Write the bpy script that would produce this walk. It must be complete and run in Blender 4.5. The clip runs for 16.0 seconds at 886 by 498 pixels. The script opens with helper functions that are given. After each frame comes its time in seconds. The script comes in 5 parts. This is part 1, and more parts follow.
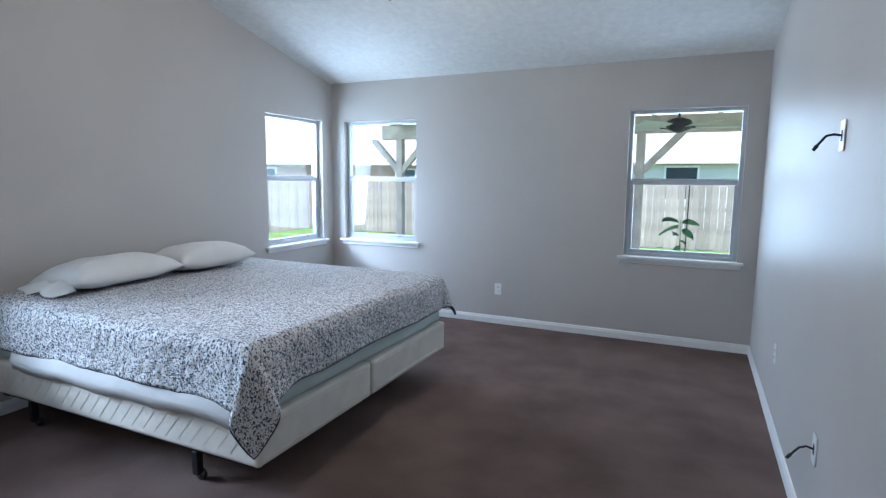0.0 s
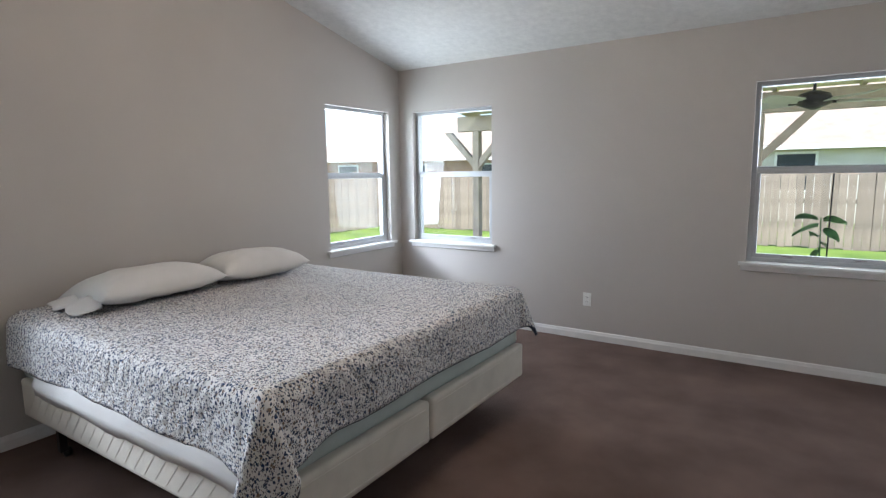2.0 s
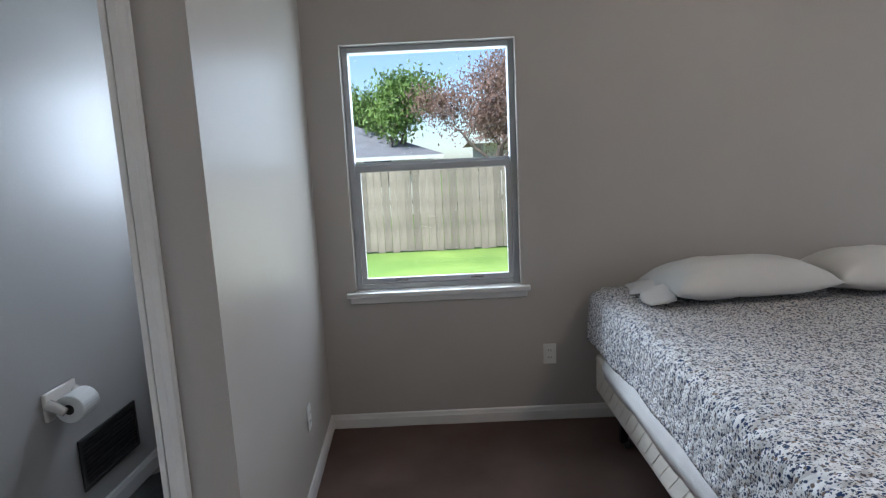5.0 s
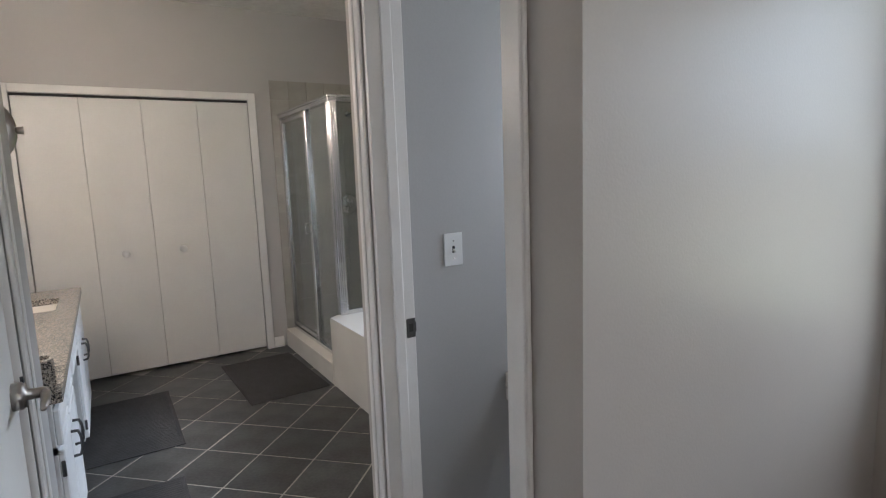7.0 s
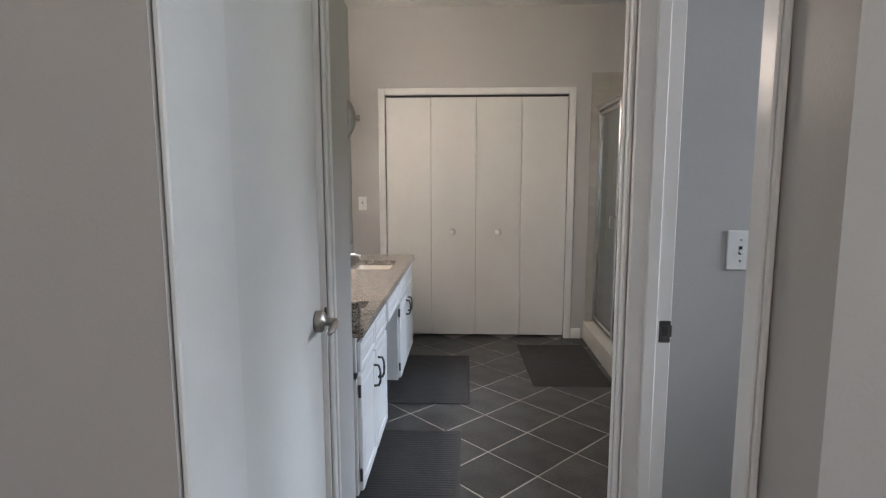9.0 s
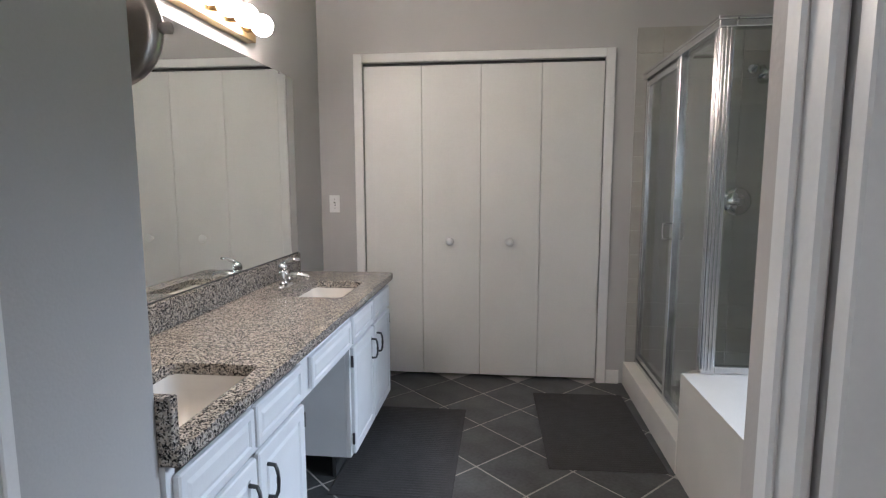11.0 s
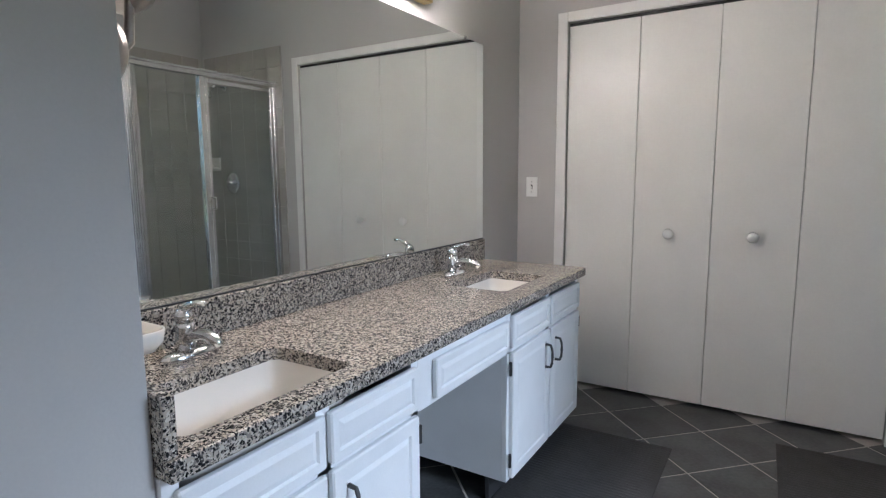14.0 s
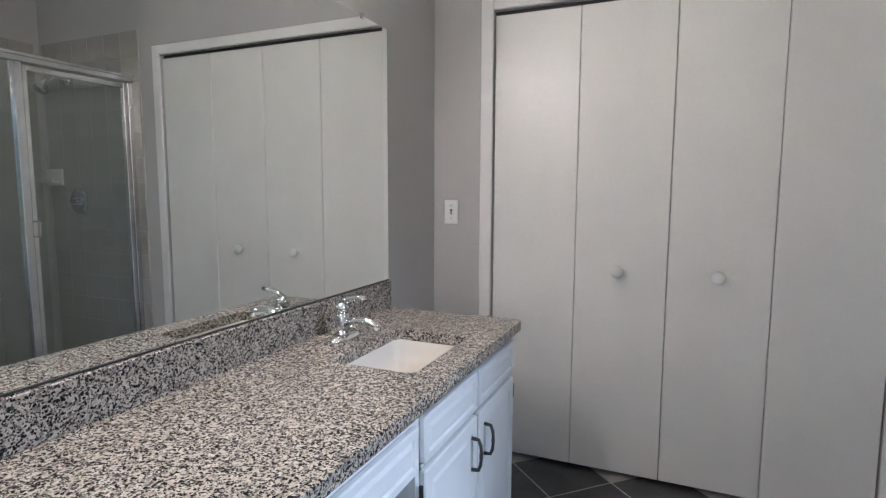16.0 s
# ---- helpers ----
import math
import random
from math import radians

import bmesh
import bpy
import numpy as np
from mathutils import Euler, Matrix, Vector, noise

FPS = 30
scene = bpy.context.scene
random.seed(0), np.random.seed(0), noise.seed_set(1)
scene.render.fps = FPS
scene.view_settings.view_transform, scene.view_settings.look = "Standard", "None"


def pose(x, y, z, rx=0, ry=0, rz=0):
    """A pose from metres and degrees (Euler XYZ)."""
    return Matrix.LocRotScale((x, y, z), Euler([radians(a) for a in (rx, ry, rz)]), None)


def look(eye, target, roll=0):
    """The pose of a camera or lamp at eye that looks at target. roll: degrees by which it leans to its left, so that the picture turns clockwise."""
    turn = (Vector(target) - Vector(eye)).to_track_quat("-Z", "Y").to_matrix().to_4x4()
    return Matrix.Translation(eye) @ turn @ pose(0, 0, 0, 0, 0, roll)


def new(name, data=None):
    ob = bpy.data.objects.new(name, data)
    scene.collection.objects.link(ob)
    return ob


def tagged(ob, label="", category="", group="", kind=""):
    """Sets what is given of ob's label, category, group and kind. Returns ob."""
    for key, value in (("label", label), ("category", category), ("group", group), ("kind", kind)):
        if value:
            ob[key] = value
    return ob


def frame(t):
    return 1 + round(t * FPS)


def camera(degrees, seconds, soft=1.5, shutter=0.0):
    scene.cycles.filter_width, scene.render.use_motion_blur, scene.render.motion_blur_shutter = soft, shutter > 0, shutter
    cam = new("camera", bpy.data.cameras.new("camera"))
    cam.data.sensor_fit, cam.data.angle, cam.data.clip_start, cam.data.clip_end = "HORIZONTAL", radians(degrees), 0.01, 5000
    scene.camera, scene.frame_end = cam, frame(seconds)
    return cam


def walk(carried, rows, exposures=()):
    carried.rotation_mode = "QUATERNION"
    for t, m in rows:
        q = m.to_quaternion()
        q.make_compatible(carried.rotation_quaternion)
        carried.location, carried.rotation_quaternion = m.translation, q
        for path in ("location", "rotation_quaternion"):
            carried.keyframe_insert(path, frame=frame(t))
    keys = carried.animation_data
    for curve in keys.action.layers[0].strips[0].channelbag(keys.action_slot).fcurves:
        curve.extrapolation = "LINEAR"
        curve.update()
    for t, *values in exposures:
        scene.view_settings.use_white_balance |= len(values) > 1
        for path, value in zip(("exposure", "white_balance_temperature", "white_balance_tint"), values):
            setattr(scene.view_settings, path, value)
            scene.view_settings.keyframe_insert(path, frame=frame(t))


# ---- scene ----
cam = camera(78.0, 16.0, soft=1.25)
PATH = [
    (0, (3.732, -0.215, 1.446), (2.9, 1.585, 1.191), 0.5),
    (0.5, (3.715, -0.006, 1.459), (2.973, 1.833, 1.196), 0.1),
    (1, (3.663, 0.193, 1.49), (2.911, 2.026, 1.216), 0.0),
    (1.5, (3.563, 0.33, 1.474), (2.681, 2.104, 1.201), -0.4),
    (2, (3.485, 0.382, 1.441), (2.393, 2.035, 1.169), -0.8),
    (2.5, (3.41, 0.417, 1.407), (2.093, 1.898, 1.141), -1.1),
    (3, (3.371, 0.453, 1.387), (1.848, 1.724, 1.132), -1.5),
    (3.2, (3.355, 0.47, 1.38), (1.755, 1.643, 1.13), -1.8),
    (5.3, (2.735, 0.725, 1.43), (0.778, 0.415, 1.124), -2.7),
    (5.5, (2.639, 0.736, 1.433), (0.732, 0.217, 1.127), -2.6),
    (6, (2.469, 0.716, 1.4), (0.738, -0.247, 1.125), -2.7),
    (6.5, (2.33, 0.735, 1.399), (0.898, -0.633, 1.125), -2.7),
    (7, (2.195, 0.754, 1.416), (1.155, -0.932, 1.142), -2.1),
    (7.5, (2.068, 0.822, 1.415), (1.415, -1.05, 1.148), -1.5),
    (8, (2.016, 0.917, 1.411), (1.702, -1.041, 1.149), -1.0),
    (8.5, (1.975, 0.955, 1.39), (1.915, -1.028, 1.13), -0.4),
    (9, (1.966, 0.768, 1.359), (2.051, -1.214, 1.105), -0.1),
    (9.2, (1.967, 0.679, 1.363), (2.062, -1.302, 1.107), -0.0),
    (11.3, (1.733, -0.438, 1.296), (1.967, -2.409, 1.05), -0.0),
    (11.5, (1.75, -0.487, 1.295), (2.002, -2.455, 1.042), 0.1),
    (12, (1.71, -0.612, 1.301), (2.128, -2.549, 1.028), 0.1),
    (12.5, (1.671, -0.72, 1.267), (2.279, -2.606, 0.998), 0.1),
    (13, (1.629, -0.77, 1.224), (2.409, -2.592, 0.96), -0.1),
    (13.5, (1.588, -0.765, 1.216), (2.505, -2.522, 0.952), -0.2),
    (14, (1.594, -0.824, 1.217), (2.636, -2.511, 0.955), -0.4),
    (14.5, (1.688, -0.943, 1.202), (2.799, -2.588, 0.955), -0.3),
    (15, (1.774, -1.061, 1.196), (2.827, -2.745, 0.966), 0.0),
    (15.5, (1.822, -1.221, 1.207), (2.747, -2.981, 0.995), 0.3),
    (16, (1.847, -1.448, 1.254), (2.638, -3.272, 1.042), 0.2),
]
EXPOSURES = [(0, 1.28, 4950, 8), (0.8, 1.02, 5550, 11), (1.5, 0.96, 5800, 12), (2, 1.08, 5900, 13), (3, 0.98, 5850, 13), (5.5, 0.65, 5600, 11), (7, 0.75, 5900, 13), (9, 0.78, 5950, 13), (11.5, 0.86, 5550, 13), (15, 0.92, 5400, 12), (16, 0.93, 5350, 13)]
walk(cam, [(t, look(eye, target, roll)) for t, eye, target, roll in PATH], EXPOSURES)

# ---- world, sun, window light ----
world = bpy.data.worlds.new("sky")
scene.world = world
world.use_nodes = True
wn = world.node_tree.nodes
sky = wn.new("ShaderNodeTexSky")
sky.sky_type = "NISHITA"
sky.sun_disc = False
sky.sun_elevation = radians(52)
sky.sun_rotation = radians(138)
wn["Background"].inputs[1].default_value = 0.14
world.node_tree.links.new(sky.outputs[0], wn["Background"].inputs[0])
sun = new("sun", bpy.data.lights.new("sun", "SUN"))
sun.data.energy, sun.data.angle, sun.data.color = 4.8, radians(0.5), (1.0, 0.95, 0.88)
sun.matrix_world = look((8, -9, 14), (0, 0, 0))


# Area lamp added outside an opening, standing in for daylight.
def window_fill(name, at, to, w, h, power, tint=(0.87, 0.945, 1.0)):
    ob = new(name, bpy.data.lights.new(name, "AREA"))
    ob.data.shape, ob.data.size, ob.data.size_y = "RECTANGLE", w, h
    ob.data.energy, ob.data.color = power, tint
    ob.matrix_world = look(at, to)
    return ob


WIN_POWER = 16
# open western sky over the lawn; the lower sashes see the sunlit fence and grass
window_fill("window_fill", (-0.30, 0.64, 1.77), (1, 0.64, 1.55), 0.9, 0.64, WIN_POWER * 0.38)
window_fill("window_fill", (-0.30, 0.64, 1.09), (1, 0.64, 1.12), 0.9, 0.62, WIN_POWER * 0.27, (1.0, 0.97, 0.84))
window_fill("window_fill", (-0.30, 4.28, 1.45), (1, 4.28, 1.35), 0.9, 1.25, WIN_POWER * 1.5)
# the northern windows sit under the patio cover
window_fill("window_fill", (0.61, 5.16, 1.42), (0.61, 4, 1.35), 0.9, 1.2, WIN_POWER * 0.40)
window_fill("window_fill", (3.61, 5.16, 1.42), (3.61, 4, 1.35), 0.9, 1.2, WIN_POWER * 0.48)
# lamp added high over the lawn, in place of sky through the arched window
window_fill("window_fill", (-6.0, -2.2, 4.75), (0.0, -2.05, 1.5), 6.0, 1.9, WIN_POWER * 50.0)
# lamp added behind the unseen toilet room window, in place of its sky
window_fill("window_fill", (-0.15, -0.42, 1.65), (1, -0.42, 1.4), 0.4, 0.6, WIN_POWER * 0.5)
lamp = new("bedroom_lamp", bpy.data.lights.new("bedroom_lamp", "POINT"))
lamp.data.energy, lamp.data.color, lamp.data.shadow_soft_size = 4.0, (1.0, 0.72, 0.46), 0.07
lamp.matrix_world = pose(2.1, 2.388, 2.46)


# ---- materials ----
def mat(name, base, rough=0.6, metal=0.0, var=0.08, scale=6.0, fine=180.0, bump=0.08, spec=0.5, second=None, coords="Object", coat=0.0):
    """A surface with colour drift at two scales and a fine relief."""
    m = bpy.data.materials.new(name)
    m.use_nodes = True
    t = m.node_tree
    n, l = t.nodes, t.links
    b = n["Principled BSDF"]
    b.inputs["Roughness"].default_value, b.inputs["Metallic"].default_value = rough, metal
    b.inputs["Specular IOR Level"].default_value = spec
    b.inputs["Coat Weight"].default_value = coat
    tc = n.new("ShaderNodeTexCoord")
    big, small = n.new("ShaderNodeTexNoise"), n.new("ShaderNodeTexNoise")
    big.inputs["Scale"].default_value, small.inputs["Scale"].default_value = scale, fine
    big.inputs["Detail"].default_value = 5
    for q in (big, small):
        l.new(tc.outputs[coords], q.inputs["Vector"])
    ramp = n.new("ShaderNodeValToRGB")
    lo = second or tuple(c * (1 - 2 * var) for c in base)
    ramp.color_ramp.elements[0].color = (*lo, 1)
    ramp.color_ramp.elements[1].color = (*(min(1, c * (1 + var)) for c in base), 1)
    ramp.color_ramp.elements[0].position, ramp.color_ramp.elements[1].position = 0.3, 0.7
    mix = n.new("ShaderNodeMath")
    mix.operation = "MULTIPLY_ADD"
    mix.inputs[1].default_value = 0.3
    l.new(small.outputs[0], mix.inputs[0])
    sc = n.new("ShaderNodeMath")
    sc.operation = "MULTIPLY"
    sc.inputs[1].default_value = 0.7
    l.new(big.outputs[0], sc.inputs[0])
    l.new(sc.outputs[0], mix.inputs[2])
    l.new(mix.outputs[0], ramp.inputs[0])
    l.new(ramp.outputs[0], b.inputs["Base Color"])
    if bump:
        bp = n.new("ShaderNodeBump")
        bp.inputs["Strength"].default_value, bp.inputs["Distance"].default_value = bump, 0.004
        l.new(small.outputs[0], bp.inputs["Height"])
        l.new(bp.outputs[0], b.inputs["Normal"])
    return m


def vary_by_piece(m, amount):
    """Each piece a little lighter or darker than the next."""
    n, l = m.node_tree.nodes, m.node_tree.links
    b = n["Principled BSDF"]
    src = b.inputs["Base Color"].links[0].from_socket
    info, hsv = n.new("ShaderNodeObjectInfo"), n.new("ShaderNodeHueSaturation")
    rng = n.new("ShaderNodeMapRange")
    rng.inputs["To Min"].default_value, rng.inputs["To Max"].default_value = 1 - amount, 1 + amount
    l.new(info.outputs["Random"], rng.inputs["Value"])
    l.new(rng.outputs[0], hsv.inputs["Value"])
    l.new(src, hsv.inputs["Color"])
    l.new(hsv.outputs[0], b.inputs["Base Color"])
    return m


def cells_mat(name, coords, layers, ground, rough, stretch=(1, 1, 1), bump=0.0, spec=0.5):
    """Ground colour with layers of scattered specks: (scale, radius, colours, share)."""
    m = bpy.data.materials.new(name)
    m.use_nodes = True
    n, l = m.node_tree.nodes, m.node_tree.links
    b = n["Principled BSDF"]
    b.inputs["Roughness"].default_value, b.inputs["Specular IOR Level"].default_value = rough, spec
    tc, mp, nz, add = n.new("ShaderNodeTexCoord"), n.new("ShaderNodeMapping"), n.new("ShaderNodeTexNoise"), n.new("ShaderNodeVectorMath")
    mp.inputs["Scale"].default_value = stretch
    nz.inputs["Scale"].default_value = 60
    l.new(tc.outputs[coords], mp.inputs[0])
    l.new(mp.outputs[0], nz.inputs["Vector"])
    add.operation = "MULTIPLY_ADD"
    add.inputs[1].default_value = (0.012, 0.012, 0.012)
    l.new(nz.outputs["Color"], add.inputs[0])
    l.new(mp.outputs[0], add.inputs[2])
    g = n.new("ShaderNodeTexNoise")
    g.inputs["Scale"].default_value = 9
    gr = n.new("ShaderNodeValToRGB")
    gr.color_ramp.elements[0].color, gr.color_ramp.elements[1].color = (*(c * 0.85 for c in ground), 1), (*ground, 1)
    l.new(mp.outputs[0], g.inputs["Vector"])
    l.new(g.outputs[0], gr.inputs[0])
    cur = gr.outputs[0]
    for scale, radius, colours, share in layers:
        v = n.new("ShaderNodeTexVoronoi")
        v.inputs["Scale"].default_value = scale
        l.new(add.outputs[0], v.inputs["Vector"])
        near = n.new("ShaderNodeMath")
        near.operation = "LESS_THAN"
        near.inputs[1].default_value = radius
        l.new(v.outputs["Distance"], near.inputs[0])
        sep = n.new("ShaderNodeSeparateColor")
        l.new(v.outputs["Color"], sep.inputs[0])
        has = n.new("ShaderNodeMath")
        has.operation = "LESS_THAN"
        has.inputs[1].default_value = share
        l.new(sep.outputs[0], has.inputs[0])
        both = n.new("ShaderNodeMath")
        both.operation = "MULTIPLY"
        l.new(near.outputs[0], both.inputs[0])
        l.new(has.outputs[0], both.inputs[1])
        cr = n.new("ShaderNodeValToRGB")
        cr.color_ramp.interpolation = "CONSTANT"
        while len(cr.color_ramp.elements) < len(colours):
            cr.color_ramp.elements.new(0.5)
        for i, c in enumerate(colours):
            cr.color_ramp.elements[i].position = i / len(colours)
            cr.color_ramp.elements[i].color = (*c, 1)
        l.new(sep.outputs[1], cr.inputs[0])
        mx = n.new("ShaderNodeMix")
        mx.data_type = "RGBA"
        l.new(both.outputs[0], mx.inputs[0])
        l.new(cur, mx.inputs[6])
        l.new(cr.outputs[0], mx.inputs[7])
        cur = mx.outputs[2]
    l.new(cur, b.inputs["Base Color"])
    if bump:
        q = n.new("ShaderNodeTexVoronoi")
        q.inputs["Scale"].default_value = 26
        l.new(tc.outputs[coords], q.inputs["Vector"])
        bp = n.new("ShaderNodeBump")
        bp.inputs["Strength"].default_value, bp.inputs["Distance"].default_value = bump, 0.012
        bp.invert = True
        l.new(q.outputs["Distance"], bp.inputs["Height"])
        l.new(bp.outputs[0], b.inputs["Normal"])
    return m


def clear_glass(name, tint=(1, 1, 1), rough=0.0, haze=0.0):
    """A thin pane: lets light straight through and mirrors a little."""
    m = bpy.data.materials.new(name)
    m.use_nodes = True
    n, l = m.node_tree.nodes, m.node_tree.links
    n.remove(n["Principled BSDF"])
    tr, gl, lw, mx = n.new("ShaderNodeBsdfTransparent"), n.new("ShaderNodeBsdfGlossy"), n.new("ShaderNodeLayerWeight"), n.new("ShaderNodeMixShader")
    pw, fr = n.new("ShaderNodeMath"), n.new("ShaderNodeMath")
    lw.inputs[0].default_value = 0.5
    pw.operation, fr.operation = "POWER", "MULTIPLY_ADD"
    pw.inputs[1].default_value, fr.inputs[1].default_value, fr.inputs[2].default_value = 4.0, 0.9, 0.04
    l.new(lw.outputs["Facing"], pw.inputs[0])
    l.new(pw.outputs[0], fr.inputs[0])
    tr.inputs[0].default_value = (*tint, 1)
    gl.inputs["Roughness"].default_value = rough
    l.new(fr.outputs[0], mx.inputs[0])
    l.new(tr.outputs[0], mx.inputs[1])
    l.new(gl.outputs[0], mx.inputs[2])
    last = mx.outputs[0]
    if haze:
        df, m2 = n.new("ShaderNodeBsdfDiffuse"), n.new("ShaderNodeMixShader")
        df.inputs[0].default_value = (0.6, 0.64, 0.64, 1)
        m2.inputs[0].default_value = haze
        l.new(last, m2.inputs[1])
        l.new(df.outputs[0], m2.inputs[2])
        last = m2.outputs[0]
    l.new(last, n["Material Output"].inputs[0])
    return m


WALL = mat("greige_wall_paint", (0.50, 0.47, 0.44), 0.40, var=0.03, scale=1.5, fine=160, bump=0.10, spec=0.14)
BATHWALL = mat("grey_wall_paint", (0.48, 0.468, 0.455), 0.42, var=0.03, scale=1.5, fine=160, bump=0.10, spec=0.3)
CEIL = mat("textured_white_ceiling", (0.70, 0.69, 0.66), 0.85, var=0.06, scale=18, fine=70, bump=0.5)
TRIM = mat("white_gloss_trim", (0.78, 0.77, 0.75), 0.32, var=0.03, scale=8, bump=0.03)
DOORPAINT = mat("white_door_paint", (0.74, 0.73, 0.70), 0.34, var=0.03, scale=3, fine=90, bump=0.06)
CABPAINT = mat("white_cabinet_paint", (0.78, 0.79, 0.80), 0.35, var=0.03, scale=7, bump=0.04)
CARPET = mat("brown_carpet", (0.175, 0.122, 0.104), 0.95, var=0.22, scale=2.2, fine=420, bump=1.0, spec=0.1)
VINYL = mat("white_aluminium_frame", (0.46, 0.475, 0.49), 0.4, var=0.04, scale=9, bump=0.03)
TILE = vary_by_piece(mat("slate_grey_tile", (0.070, 0.071, 0.070), 0.42, var=0.35, scale=5, fine=60, bump=0.25), 0.22)
GROUT = mat("pale_grout", (0.46, 0.43, 0.39), 0.9, var=0.1, scale=20)
MATRUB = mat("charcoal_bath_mat", (0.048, 0.046, 0.046), 0.85, var=0.12, scale=14, fine=300, bump=0.6)
GRANITE = cells_mat("speckled_granite", "Object", [
    (125, 0.62, [(0.40, 0.355, 0.30), (0.20, 0.18, 0.165), (0.50, 0.455, 0.395), (0.24, 0.215, 0.195)], 0.9),
    (185, 0.58, [(0.012, 0.012, 0.014), (0.02, 0.02, 0.022), (0.07, 0.065, 0.06)], 0.54),
    (300, 0.5, [(0.02, 0.02, 0.02), (0.52, 0.48, 0.42)], 0.4)], (0.44, 0.385, 0.32), 0.18, spec=0.25)
QUILT = cells_mat("floral_quilt", "UV", [
    (76, 0.37, [(0.020, 0.045, 0.110), (0.03, 0.05, 0.10), (0.20, 0.15, 0.12)], 0.78),
    (138, 0.40, [(0.03, 0.055, 0.115), (0.05, 0.07, 0.12), (0.11, 0.12, 0.16)], 0.66),
    (180, 0.34, [(0.05, 0.065, 0.09), (0.30, 0.24, 0.19)], 0.5)], (0.74, 0.73, 0.715), 0.9, bump=0.9, spec=0.2)
BINDING = mat("navy_quilt_binding", (0.035, 0.045, 0.07), 0.9, var=0.3, scale=60)
LINEN = mat("white_linen", (0.72, 0.71, 0.69), 0.85, var=0.04, scale=5, fine=500, bump=0.25, spec=0.2)
SHEET = mat("pale_green_fitted_sheet", (0.50, 0.56, 0.53), 0.85, var=0.05, scale=5, fine=400, bump=0.25, spec=0.2)
TICKING = mat("cream_box_spring_fabric", (0.68, 0.64, 0.56), 0.85, var=0.05, scale=9, fine=260, bump=0.3, spec=0.2)
BLACKMETAL = mat("black_steel", (0.02, 0.02, 0.022), 0.45, metal=0.4, var=0.2)
CHROME = mat("polished_chrome", (0.78, 0.78, 0.79), 0.08, metal=1.0, var=0.02, bump=0.0)
ALU = mat("bright_aluminium", (0.72, 0.72, 0.73), 0.22, metal=1.0, var=0.05, scale=12, bump=0.02)
NICKEL = mat("brushed_nickel", (0.42, 0.39, 0.36), 0.28, metal=1.0, var=0.06, scale=30)
PEWTER = mat("dark_pewter", (0.10, 0.10, 0.10), 0.4, metal=0.8, var=0.15)
BRASS = mat("aged_brass", (0.42, 0.30, 0.14), 0.35, metal=1.0, var=0.1)
PLASTIC = mat("white_plastic", (0.80, 0.80, 0.78), 0.3, var=0.02, bump=0.0)
SLOT = mat("dark_slot", (0.03, 0.03, 0.03), 0.7)
PORCELAIN = mat("bisque_porcelain", (0.76, 0.72, 0.66), 0.10, var=0.02, bump=0.0, coat=0.3)
TUBWHITE = mat("cream_cultured_marble", (0.74, 0.71, 0.65), 0.16, var=0.04, scale=4, bump=0.0, coat=0.3)
SHTILE = vary_by_piece(mat("beige_shower_tile", (0.42, 0.40, 0.36), 0.22, var=0.06, scale=8, bump=0.03), 0.05)
SHGROUT = mat("shower_grout", (0.50, 0.48, 0.44), 0.8)
GLASS = clear_glass("window_glass", (0.96, 0.98, 0.98))
SHGLASS = clear_glass("shower_glass", (0.91, 0.93, 0.93), 0.01, 0.02)
MIRROR = mat("silvered_mirror", (0.82, 0.85, 0.84), 0.0, metal=1.0, var=0.0, bump=0.0)
RUBBER = mat("black_cable", (0.012, 0.012, 0.013), 0.5)
PAPER = mat("toilet_paper", (0.80, 0.80, 0.78), 0.95, fine=240, bump=0.3)
GRASS = mat("lawn", (0.20, 0.27, 0.06), 0.9, var=0.2, scale=0.9, fine=30, bump=0.6, second=(0.09, 0.16, 0.035), spec=0.1)
CONCRETE = mat("patio_concrete", (0.38, 0.36, 0.33), 0.9, var=0.1, scale=2, fine=60, bump=0.2)
FENCEWOOD = vary_by_piece(mat("weathered_fence_wood", (0.31, 0.25, 0.20), 0.9, var=0.25, scale=3, fine=70, bump=0.5), 0.22)
PATIOWOOD = mat("stained_patio_timber", (0.50, 0.41, 0.33), 0.75, var=0.2, scale=4, fine=90, bump=0.3)
PATIOROOF = mat("pale_patio_ceiling_board", (0.74, 0.66, 0.48), 0.8, var=0.12, scale=4, fine=60, bump=0.2)
FANDARK = mat("bronze_fan_metal", (0.03, 0.026, 0.024), 0.4, metal=0.7)
FANBLADE = mat("pale_fan_blade", (0.50, 0.50, 0.40), 0.5, var=0.06)
BARK = mat("bark", (0.12, 0.09, 0.07), 0.95, var=0.3, scale=9, fine=50, bump=1.0)
LEAFGREEN = mat("green_leaves", (0.17, 0.26, 0.05), 0.7, var=0.3, scale=1.6, fine=9, bump=0.0, second=(0.08, 0.14, 0.03))
LEAFRED = mat("copper_leaves", (0.27, 0.16, 0.12), 0.7, var=0.3, scale=1.6, fine=9, bump=0.0, second=(0.13, 0.075, 0.06))
LEAFDARK = mat("dark_green_leaf", (0.09, 0.20, 0.07), 0.45, var=0.2)
SIDING = mat("pale_house_siding", (0.60, 0.57, 0.52), 0.8, var=0.06, scale=2)
BRICKPINK = mat("pink_brick", (0.42, 0.26, 0.20), 0.9, var=0.12, scale=3, fine=40, bump=0.4)
ROOFGREY = mat("grey_shingle", (0.20, 0.20, 0.21), 0.95, var=0.15, scale=3, fine=40, bump=0.6)
ROOFTAN = mat("tan_shingle", (0.42, 0.33, 0.26), 0.95, var=0.15, scale=3, fine=40, bump=0.6)
